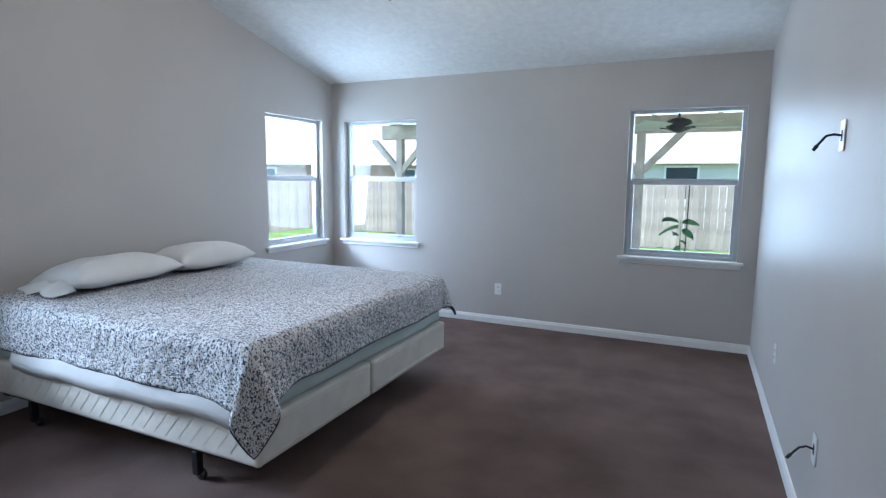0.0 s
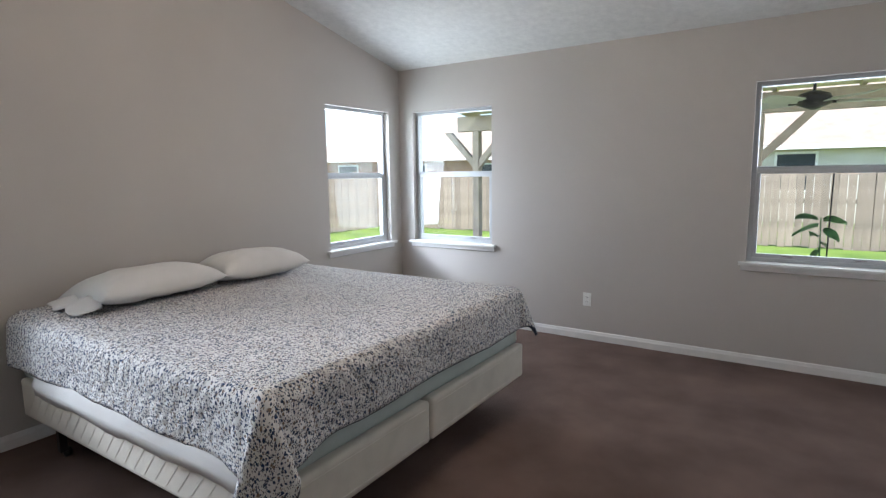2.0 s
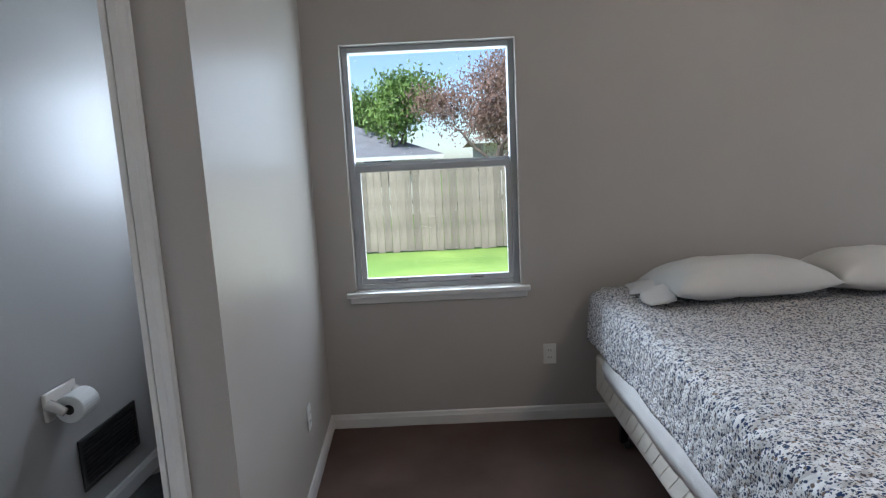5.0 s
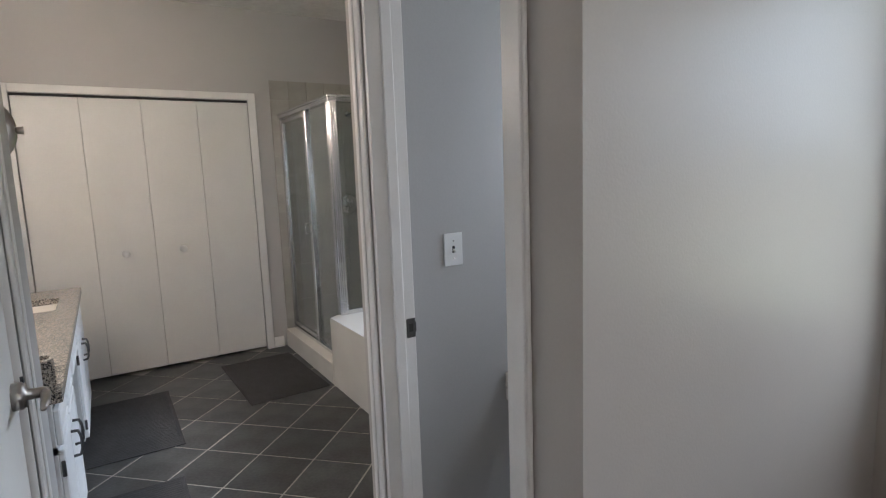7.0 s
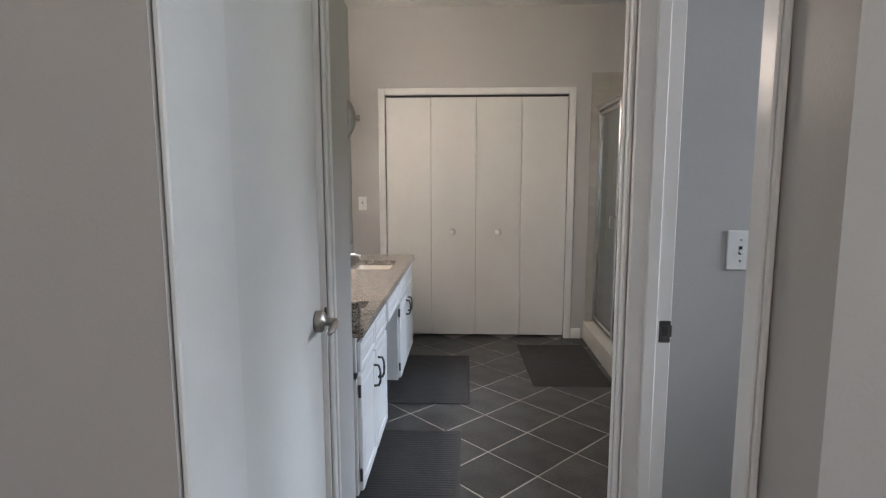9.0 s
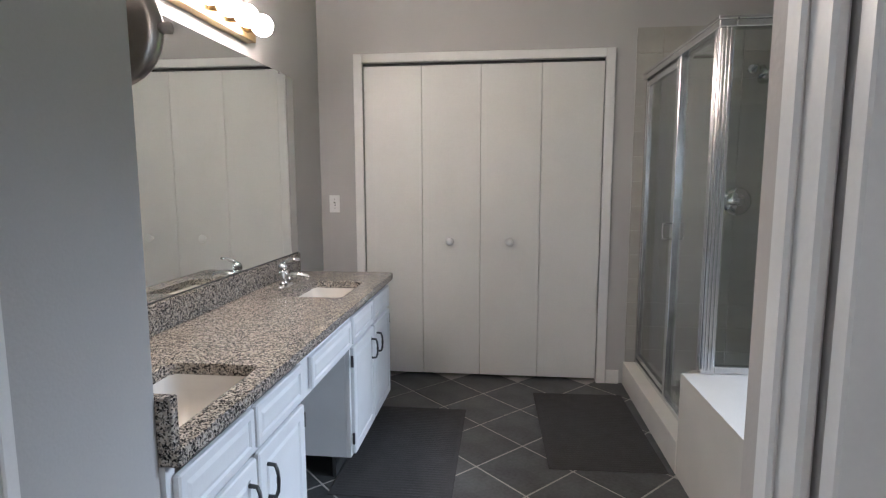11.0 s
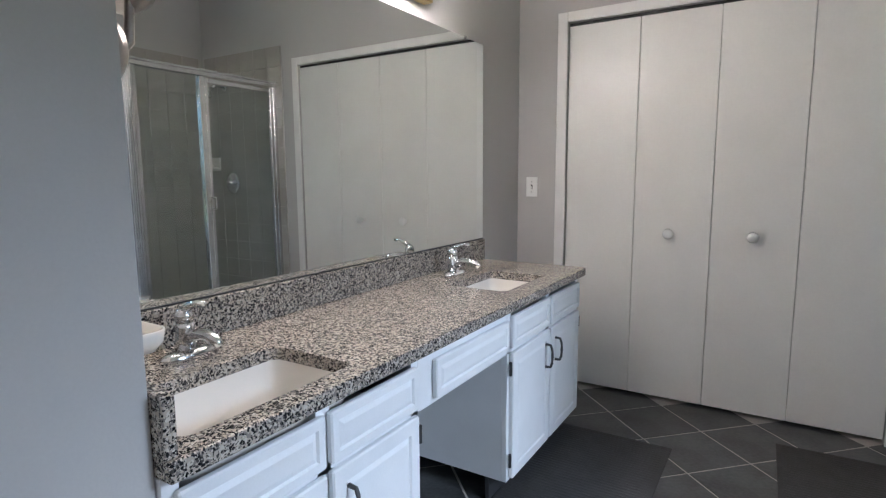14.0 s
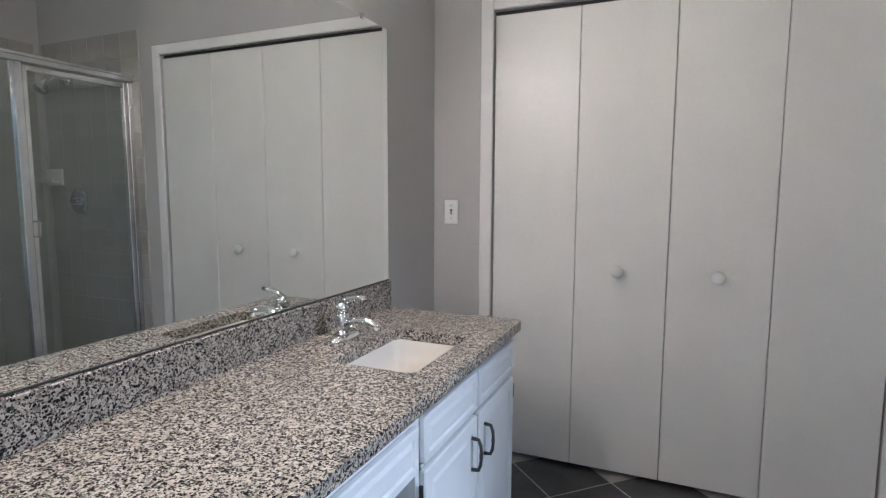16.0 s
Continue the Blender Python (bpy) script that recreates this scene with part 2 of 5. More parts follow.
DARKGLASS = mat("dark_window_glass", (0.04, 0.05, 0.06), 0.08)
TERRACOTTA = mat("clay_pot", (0.30, 0.12, 0.06), 0.8)
BULB = bpy.data.materials.new("lit_globe_bulb")
BULB.use_nodes = True
bb = BULB.node_tree.nodes["Principled BSDF"]
bb.inputs["Base Color"].default_value = (0.9, 0.87, 0.8, 1)
bb.inputs["Emission Color"].default_value, bb.inputs["Emission Strength"].default_value = (1.0, 0.83, 0.67, 1), 37.0


# ---- mesh helpers ----
def box(bm, x0, y0, z0, x1, y1, z1, bevel=0.0, seg=1):
    x0, x1, y0, y1, z0, z1 = min(x0, x1), max(x0, x1), min(y0, y1), max(y0, y1), min(z0, z1), max(z0, z1)
    vs = [bm.verts.new(p) for p in ((x0, y0, z0), (x1, y0, z0), (x1, y1, z0), (x0, y1, z0), (x0, y0, z1), (x1, y0, z1), (x1, y1, z1), (x0, y1, z1))]
    fs = [bm.faces.new([vs[i] for i in q]) for q in ((3, 2, 1, 0), (4, 5, 6, 7), (0, 1, 5, 4), (1, 2, 6, 5), (2, 3, 7, 6), (3, 0, 4, 7))]
    if bevel:
        es = list({e for f in fs for e in f.edges})
        bmesh.ops.bevel(bm, geom=es, offset=bevel, segments=seg, affect="EDGES", profile=0.7)
    return fs


def tube(bm, pts, r, seg=8, caps=True):
    """A round bar along points; r is a number or one radius a point."""
    pts = [Vector(p) for p in pts]
    rs = r if isinstance(r, (list, tuple)) else [r] * len(pts)
    rings = []
    for i, p in enumerate(pts):
        d = (pts[min(i + 1, len(pts) - 1)] - pts[max(i - 1, 0)]).normalized()
        a = d.cross(Vector((0, 0, 1)))
        a = a.normalized() if a.length > 1e-3 else Vector((1, 0, 0))
        b = d.cross(a)
        rings.append([bm.verts.new(p + rs[i] * (a * math.cos(k * 2 * math.pi / seg) + b * math.sin(k * 2 * math.pi / seg))) for k in range(seg)])
    for u, v in zip(rings, rings[1:]):
        for k in range(seg):
            bm.faces.new((u[k], u[(k + 1) % seg], v[(k + 1) % seg], v[k]))
    if caps:
        bm.faces.new(rings[0][::-1])
        bm.faces.new(rings[-1])


def lathe(bm, prof, centre=(0, 0, 0), axis="Z", seg=20, squash=(1, 1)):
    """A turned shape from (radius, height) pairs."""
    c = Vector(centre)
    rings = []
    for r, h in prof:
        ring = []
        for k in range(seg):
            a = k * 2 * math.pi / seg
            u, v = r * math.cos(a) * squash[0], r * math.sin(a) * squash[1]
            ring.append(bm.verts.new(c + Vector({"Z": (u, v, h), "X": (h, u, v), "Y": (v, h, u)}[axis])))
        rings.append(ring)
    for u, v in zip(rings, rings[1:]):
        for k in range(seg):
            bm.faces.new((u[k], u[(k + 1) % seg], v[(k + 1) % seg], v[k]))
    bm.faces.new(rings[0][::-1])
    bm.faces.new(rings[-1])


def finish(name, bm, material, smooth=False):
    bmesh.ops.recalc_face_normals(bm, faces=bm.faces[:])
    me = bpy.data.meshes.new(name)
    bm.to_mesh(me)
    bm.free()
    me.materials.append(material)
    if smooth:
        me.polygons.foreach_set("use_smooth", [True] * len(me.polygons))
    return me


def thing(name, at=(0, 0, 0), label="", category="", group="", kind="", turn=0.0):
    ob = new(name)
    ob.empty_display_size = 0.1
    ob.matrix_world = pose(*at, 0, 0, turn)
    return tagged(ob, label, category, group, kind)


def part(name, bm, material, parent, label="", smooth=False):
    ob = new(name, finish(name, bm, material, smooth))
    ob.parent = parent
    return tagged(ob, label)


def solo(name, bm, material, label="", category="", group="", kind="", smooth=False):
    return tagged(new(name, finish(name, bm, material, smooth)), label, category, group, kind)


def bm_box(*a, **k):
    bm = bmesh.new()
    box(bm, *a, **k)
    return bm


def wall(name, axis, a, b, span, base, top, holes, material, label):
    """A wall across `axis`, from a to b thick, along span; top is a height or a function of the place along it."""
    bm = bmesh.new()
    f = top if callable(top) else (lambda u: top)
    cuts = sorted({span[0], span[1], *(h[0] for h in holes), *(h[1] for h in holes)})
    for u0, u1 in zip(cuts, cuts[1:]):
        mine = sorted((h[2], h[3]) for h in holes if h[0] < (u0 + u1) / 2 < h[1])
        z = base
        runs = []
        for h0, h1 in mine:
            if h0 > z:
                runs.append((z, h0))
            z = h1
        runs.append((z, None))
        for z0, z1 in runs:
            t0, t1 = (f(u0), f(u1)) if z1 is None else (z1, z1)
            ps = []
            for w in (a, b):
                for u, zz in ((u0, z0), (u1, z0), (u1, t1), (u0, t0)):
                    ps.append(bm.verts.new((w, u, zz) if axis == "x" else (u, w, zz)))
            for q in ((0, 1, 2, 3), (7, 6, 5, 4), (0, 4, 5, 1), (1, 5, 6, 2), (2, 6, 7, 3), (3, 7, 4, 0)):
                bm.faces.new([ps[i] for i in q])
    return solo(name, bm, material, label, "wall", kind="structure")

# ---- the shell of the rooms ----
NY, EX, SY = 4.883, 4.205, -3.85      # north, east and bath south wall faces
TX, HX, VX = 1.53, 2.405, 2.935        # toilet room front, hall east face, vanity wall face
VN = -1.269                           # north end of the vanity alcove
BC = 2.74                             # bath ceiling


def slope(y):
    return 2.465 + 0.23 * (NY - y)


W0, W1 = 0.775, 2.05                  # window opening, bottom and top
A_WIN, B_WIN, C_WIN, D_WIN = (0.198, 1.086), (3.85, 4.71), (0.166, 1.062), (3.155, 4.062)
ARCH = (-2.66, -1.42, 0.74, 1.60)     # arched window: south, north, sill, spring line
AR = (ARCH[1] - ARCH[0]) / 2
AC = (ARCH[1] + ARCH[0]) / 2

wall("wall_west", "x", -0.14, 0, (-0.12, NY + 0.14), -0.2, lambda y: slope(min(y, NY)), [(*A_WIN, W0, W1), (*B_WIN, W0, W1)], WALL, "greige painted bedroom wall behind the bed")
wall("wall_north", "y", NY, NY + 0.14, (0, EX + 0.14), -0.2, slope(NY), [(*C_WIN, W0, W1), (*D_WIN, W0, W1)], WALL, "greige painted bedroom wall with two windows")
wall("wall_east", "x", EX, EX + 0.14, (-0.12, NY), -0.2, slope, [], WALL, "plain greige painted bedroom wall with cable plates")
wall("wall_south", "y", -0.12, 0, (HX, EX), -0.2, slope(-0.06), [(3.18, 4.12, -0.2, 2.05)], WALL, "greige bedroom wall with the entry doorway")
bm = bmesh.new()
quad = [(0, -0.12, -0.2), (TX, -0.066, -0.2), (TX, 0.115, -0.2), (0, 0.01, -0.2)]
lo = [bm.verts.new(p) for p in quad]
hi = [bm.verts.new((p[0], p[1], slope(-0.06))) for p in quad]
for q in (lo[::-1], hi, *((lo[i], lo[(i + 1) % 4], hi[(i + 1) % 4], hi[i]) for i in range(4))):
    bm.faces.new(q)
solo("wall_toilet_north", bm, WALL, "sheeny greige wall of the toilet room", "wall", kind="structure")
wall("wall_over_hall", "y", -0.12, 0, (TX, HX), BC, slope(-0.06), [], WALL, "greige wall above the hall opening")
wall("wall_toilet_front", "x", TX - 0.11, TX, (-0.82, -0.068), -0.2, BC, [(-0.705, -0.068, -0.2, 2.04)], WALL, "greige wall with the toilet room doorway")
wall("wall_toilet_south", "y", -0.895, -0.8215, (0, 1.475), -0.2, BC, [], BATHWALL, "blue-grey painted toilet room wall")
wall("wall_hall_east", "x", HX, HX + 0.10, (VN, -0.12), -0.2, BC, [(-0.905, -0.225, -0.2, 2.035)], BATHWALL, "pale grey hall wall with a closet door")
# unseen side walls, added so daylight doesn't leak under the closet doors
wall("wall_closet_west", "x", 0.9, 1.0, (SY - 0.75, SY - 0.12), -0.2, BC, [], BATHWALL, "unseen closet side wall that keeps daylight out")
wall("wall_closet_east", "x", 2.8, 2.9, (SY - 0.75, SY - 0.12), -0.2, BC, [], BATHWALL, "unseen closet side wall that keeps daylight out")
wall("wall_alcove_north", "y", VN, VN + 0.10, (HX + 0.10, VX), -0.2, BC, [], BATHWALL, "grey wall at the end of the vanity")
wall("wall_vanity", "x", VX, VX + 0.12, (SY - 0.12, -0.12), -0.2, BC, [], BATHWALL, "grey bathroom wall behind the vanity mirror")
wall("wall_bath_south", "y", SY - 0.12, SY, (0, VX), -0.2, BC, [(1.13, 2.645, -0.2, 2.045)], BATHWALL, "grey bathroom wall with the closet opening")
wall("wall_closet_back", "y", SY - 0.85, SY - 0.75, (0.9, 2.9), -0.2, BC, [], BATHWALL, "plain wall at the back of the closet")
wall("wall_entry_west", "x", 3.0, 3.1, (-1.9, -0.12), -0.2, 2.6, [], WALL, "plain wall of the entry passage")
wall("wall_entry_east", "x", EX, EX + 0.14, (-1.9, -0.12), -0.2, 2.6, [], WALL, "plain wall of the entry passage")
wall("wall_entry_end", "y", -2.0, -1.9, (3.0, EX + 0.14), -0.2, 2.6, [], WALL, "plain wall at the end of the entry passage")


def arched_wall():
    """West bath wall with a round-headed opening."""
    bm = bmesh.new()
    y0, y1, zs, zp = ARCH
    box(bm, -0.14, SY - 0.12, -0.2, 0, y0, BC)
    box(bm, -0.14, y1, -0.2, 0, -0.62, BC)
    box(bm, -0.14, -0.62, -0.2, 0, -0.22, 1.35)
    box(bm, -0.14, -0.62, 1.95, 0, -0.22, BC)
    box(bm, -0.14, -0.22, -0.2, 0, -0.12, BC)
    box(bm, -0.14, y0, -0.2, 0, y1, zs)
    k = 24
    for i in range(k):
        a0, a1 = math.pi * (1 - i / k), math.pi * (1 - (i + 1) / k)
        p = [(AC + AR * math.cos(a), zp + AR * math.sin(a)) for a in (a0, a1)]
        vs = [bm.verts.new((x, y, z)) for x in (-0.14, 0) for y, z in ((*p[0],), (*p[1],), (p[1][0], BC), (p[0][0], BC))]
        for q in ((0, 1, 2, 3), (7, 6, 5, 4), (0, 4, 5, 1), (2, 6, 7, 3)):
            bm.faces.new([vs[j] for j in q])
    solo("wall_bath_west", bm, BATHWALL, "grey bathroom wall with an arched window over the tub", "wall", kind="structure")


arched_wall()


def prism(bm, quad, dz):
    """A slab over four corners, dz thick upward."""
    lo = [bm.verts.new(p) for p in quad]
    hi = [bm.verts.new((p[0], p[1], p[2] + dz)) for p in quad]
    bm.faces.new(lo[::-1])
    bm.faces.new(hi)
    for i in range(4):
        bm.faces.new((lo[i], lo[(i + 1) % 4], hi[(i + 1) % 4], hi[i]))


bm = bmesh.new()
prism(bm, [(-0.14, -0.12, slope(-0.12)), (EX + 0.14, -0.12, slope(-0.12)), (EX + 0.14, NY + 0.14, slope(NY + 0.14)), (-0.14, NY + 0.14, slope(NY + 0.14))], 0.12)
solo("ceiling_bedroom", bm, CEIL, "white textured vaulted bedroom ceiling", "ceiling", kind="structure")
solo("ceiling_bath", bm_box(-0.14, SY - 0.85, BC, VX + 0.12, -0.12, BC + 0.12), CEIL, "white flat bathroom ceiling", "ceiling", kind="structure")
solo("ceiling_entry", bm_box(3.0, -2.0, 2.6, EX + 0.14, -0.12, 2.7), CEIL, "white flat entry ceiling", "ceiling", kind="structure")

# carpet, with a few shallow ripples near the north wall
bm = bmesh.new()
nx, ny = 90, 100
grid = []
for j in range(ny + 1):
    row = []
    for i in range(nx + 1):
        x, y = -0.02 + 4.24 * i / nx, -0.02 + 4.92 * j / ny
        z = 0.010 + 0.003 * noise.noise((x * 3, y * 3, 0))
        for yr, xa, xb in ((4.42, 1.2, 2.6), (4.72, 1.0, 2.2)):
            z += 0.010 * math.exp(-((y - yr - 0.05 * math.sin(x * 3)) / 0.03) ** 2) * (1 if xa < x < xb else 0)
        row.append(bm.verts.new((x, y, z)))
    grid.append(row)
for j in range(ny):
    for i in range(nx):
        bm.faces.new((grid[j][i], grid[j][i + 1], grid[j + 1][i + 1], grid[j + 1][i]))
solo("floor_bedroom", bm, CARPET, "dark brown plush bedroom carpet with vacuum marks", "carpet", kind="structure", smooth=True)
solo("floor_entry", bm_box(3.0, -2.0, -0.1, EX + 0.14, -0.02, 0.010), CARPET, "dark brown carpet in the entry passage", "carpet", kind="structure")
solo("floor_slab", bm_box(-0.14, SY - 0.85, -0.2, EX + 0.14, NY + 0.14, -0.012), CONCRETE, "grey concrete slab under the rooms", "floor", kind="structure")
floor_bath = solo("floor_bath", bm_box(-0.02, SY - 0.75, -0.05, VX + 0.02, -0.005, -0.0018), GROUT, "diagonal dark slate tiles with pale grout", "tile floor", kind="structure")
solo("carpet_edge_strip", bm_box(TX, -0.022, -0.004, HX, 0.0, 0.014, bevel=0.003), CARPET, "carpet edge at the hall", "trim", kind="structure")


def baseboard(name, x0, y0, x1, y1, nrm):
    """A moulded board along a wall; nrm points into the room."""
    bm = bmesh.new()
    d = Vector((x1 - x0, y1 - y0, 0))
    n = Vector((nrm[0], nrm[1], 0))
    prof = ((0.002, -0.01), (0.015, -0.01), (0.015, 0.06), (0.012, 0.068), (0.009, 0.082), (0.004, 0.088), (0.002, 0.088))
    ends = []
    for p in (Vector((x0, y0, 0)), Vector((x0, y0, 0)) + d):
        ends.append([bm.verts.new(p + n * a + Vector((0, 0, z))) for a, z in prof])
    k = len(prof)
    for i in range(k):
        bm.faces.new((ends[0][i], ends[0][(i + 1) % k], ends[1][(i + 1) % k], ends[1][i]))
    bm.faces.new(ends[0])
    bm.faces.new(ends[1][::-1])
    solo(name, bm, TRIM, "white moulded baseboard", "baseboard", kind="structure")


baseboard("baseboard", 0.0, 0.016, 0.0, NY - 0.016, (1, 0))
baseboard("baseboard", 0.0, NY, EX, NY, (0, -1))
baseboard("baseboard", EX, 0.0, EX, NY - 0.016, (-1, 0))
baseboard("baseboard", 0.0, 0.01, TX, 0.115, (-0.068, 1))
baseboard("baseboard", 0.0, -0.8215, TX - 0.115, -0.8215, (0, 1))
baseboard("baseboard", 0.99, SY, 1.07, SY, (0, 1))
baseboard("baseboard", 2.71, SY, VX, SY, (0, 1))


# ---- trim round doorways ----
def casing_x(name, x, side, y0, y1, top, w=0.057, narrow=0.0):
    """Casing on a wall face across x; side is the way it stands proud."""
    ob = thing(name, (x, (y0 + y1) / 2, 0), "white moulded door casing", "trim", kind="structure")
    ym = (y0 + y1) / 2
    for a, b in ((y0 - w, y0 - 0.004), (y1 + 0.004, y1 + (narrow or w))):
        bm = bmesh.new()
        box(bm, side * 0.002, a - ym, -0.004, side * 0.013, b - ym, top + w, bevel=0.003)
        inner, outer = (b, a) if a < y0 else (a, b)
        s = 1 if outer > inner else -1
        if not (narrow and outer > inner):
            box(bm, side * 0.013, inner + s * 0.026 - ym, -0.004, side * 0.019, outer - s * 0.004 - ym, top + w - 0.004, bevel=0.0025)
        part("upright", bm, TRIM, ob)
    part("head", bm_box(side * 0.002, y0 - 0.004 - ym, top + 0.004, side * 0.014, y1 + 0.004 - ym, top + w, bevel=0.003), TRIM, ob)
    return ob


casing_x("trim_toilet_door", TX, 1, -0.705, -0.068, 2.04)
jamb = thing("trim_toilet_jamb", (TX - 0.055, -0.4375, 0), "white door jamb with a stop moulding", "trim", kind="structure")
for y0, y1, s in ((-0.702, -0.684, 1), (-0.089, -0.071, -1)):
    bm = bmesh.new()
    box(bm, -0.058, y0 + 0.4375, -0.004, 0.058, y1 + 0.4375, 2.037, bevel=0.002)
    e = (y1 if s > 0 else y0) + 0.4375
    box(bm, -0.018, e, -0.004, 0.016, e + s * 0.011, 2.03, bevel=0.003)
    part("side_jamb", bm, TRIM, jamb)
part("head_jamb", bm_box(-0.058, -0.2465, 2.02, 0.058, 0.348, 2.038), TRIM, jamb)
plate = bmesh.new()
box(plate, -0.056, -0.2465, 0.922, -0.026, -0.2435, 0.982, bevel=0.002)
box(plate, -0.0605, -0.251, 0.937, -0.054, -0.2435, 0.970, bevel=0.002)
strike = part("strike_plate", plate, PEWTER, jamb, "dark metal strike plate")
part("latch_hole", bm_box(-0.048, -0.2445, 0.941, -0.034, -0.2428, 0.966), SLOT, strike)
casing_x("trim_closet_door", HX, -1, -0.905, -0.225, 2.035, narrow=0.218)


def hall_door():
    """Closed flush closet door with a lever."""
    ob = thing("closet_door", (HX, -0.565, 0), "closed white flush closet door with a nickel lever", "door")
    jb = bmesh.new()
    box(jb, 0.0, -0.340, -0.004, 0.098, -0.330, 2.033)
    box(jb, 0.0, 0.330, -0.004, 0.098, 0.340, 2.033)
    box(jb, 0.0, -0.330, 2.02, 0.098, 0.330, 2.033)
    part("frame", jb, TRIM, ob)
    part("leaf", bm_box(0.016, -0.326, 0.012, 0.051, 0.319, 2.012, bevel=0.003), DOORPAINT, ob)
    for z in (0.22, 1.82):
        bm = bmesh.new()
        tube(bm, [(-0.004, 0.328, z - 0.045), (-0.004, 0.328, z + 0.045)], 0.0065, 8)
        box(bm, -0.001, 0.300, z - 0.042, 0.016, 0.328, z + 0.042)
        part("hinge", bm, PEWTER, ob, "dark steel hinge")
    lv = bmesh.new()
    lathe(lv, [(0.033, 0.016), (0.033, -0.004), (0.028, -0.010), (0.013, -0.012), (0.013, -0.045), (0.011, -0.050)], (0, -0.268, 0.93), "X", 20)
    handle = part("lever_handle", lv, NICKEL, ob, "brushed nickel lever handle", True)
    lv = bmesh.new()
    tube(lv, [(-0.045, -0.268, 0.93), (-0.050, -0.253, 0.929), (-0.052, -0.203, 0.926), (-0.050, -0.168, 0.922)], [0.010, 0.011, 0.010, 0.007], 10)
    part("lever", lv, NICKEL, handle, smooth=True)
    part("latch_plate", bm_box(-0.0015, -0.332, 0.90, 0.005, -0.3265, 0.96, bevel=0.001), PEWTER, ob, "dark latch plate")


hall_door()


# ---- windows ----
def window(name, cx, cy, turn, w, z0, z1, label):
    """Single-hung window set back in the wall, with stool and apron. Local y points outside."""
    ob = thing(name, (cx, cy, 0), label, "window", kind="structure", turn=turn)
    h = w / 2
    d0, d1 = 0.055, 0.125
    fr = bmesh.new()
    for a, b in ((-h, -h + 0.032), (h - 0.032, h)):
        box(fr, a, d0, z0, b, d1, z1, bevel=0.003)
    box(fr, -h + 0.032, d0, z1 - 0.030, h - 0.032, d1, z1, bevel=0.003)
    box(fr, -h + 0.032, d0, z0, h - 0.032, d1, z0 + 0.030, bevel=0.003)
    part("window_frame", fr, VINYL, ob)
    zm = (z0 + z1) / 2 + 0.02
    up = bmesh.new()
    box(up, -h + 0.032, d0 + 0.035, zm - 0.005, h - 0.032, d0 + 0.06, zm + 0.03, bevel=0.002)
    part("upper_rail", up, VINYL, ob)
    lo = bmesh.new()
    box(lo, -h + 0.032, d0 + 0.004, zm - 0.022, h - 0.032, d0 + 0.034, zm + 0.014, bevel=0.003)
    box(lo, -h + 0.032, d0 + 0.004, z0 + 0.030, h - 0.032, d0 + 0.034, z0 + 0.060, bevel=0.003)
    for a, b in ((-h + 0.032, -h + 0.058), (h - 0.058, h - 0.032)):
        box(lo, a, d0 + 0.004, z0 + 0.060, b, d0 + 0.034, zm - 0.022, bevel=0.002)
    sash = part("lower_sash", lo, VINYL, ob)
    for x in (-w * 0.22, w * 0.24):
        part("sash_lift", bm_box(x - 0.035, d0 - 0.006, z0 + 0.042, x + 0.035, d0 + 0.004, z0 + 0.052, bevel=0.002), ALU, sash, "small metal sash lift")
    for nm, za, zb, dd in (("upper_pane", zm + 0.02, z1 - 0.028, d0 + 0.046), ("lower_pane", z0 + 0.055, zm - 0.015, d0 + 0.018)):
        g = part(nm, bm_box(-h + 0.030, dd, za, h - 0.030, dd + 0.004, zb), GLASS, ob, "clear window pane")
        g.visible_shadow = False
    st = bmesh.new()
    box(st, -h - 0.045, -0.045, z0 - 0.022, h + 0.045, -0.001, z0 + 0.002, bevel=0.006, seg=2)
    box(st, -h + 0.001, -0.002, z0 - 0.0, h - 0.001, d0, z0 + 0.002)
    box(st, -h - 0.030, -0.016, z0 - 0.062, h + 0.030, -0.002, z0 - 0.022, bevel=0.004)
    part("window_sill", st, TRIM, ob, "white painted window stool and apron")
    return ob


window("window_1", 0, sum(A_WIN) / 2, 90, A_WIN[1] - A_WIN[0], W0, W1, "single-hung window looking onto the lawn and fence")
window("window_2", 0, sum(B_WIN) / 2, 90, B_WIN[1] - B_WIN[0], W0, W1, "single-hung corner window beside the bed")
window("window_3", sum(C_WIN) / 2, NY, 0, C_WIN[1] - C_WIN[0], W0, W1, "single-hung corner window facing the patio")
window("window_4", sum(D_WIN) / 2, NY, 0, D_WIN[1] - D_WIN[0], W0, W1, "single-hung window facing the covered patio")


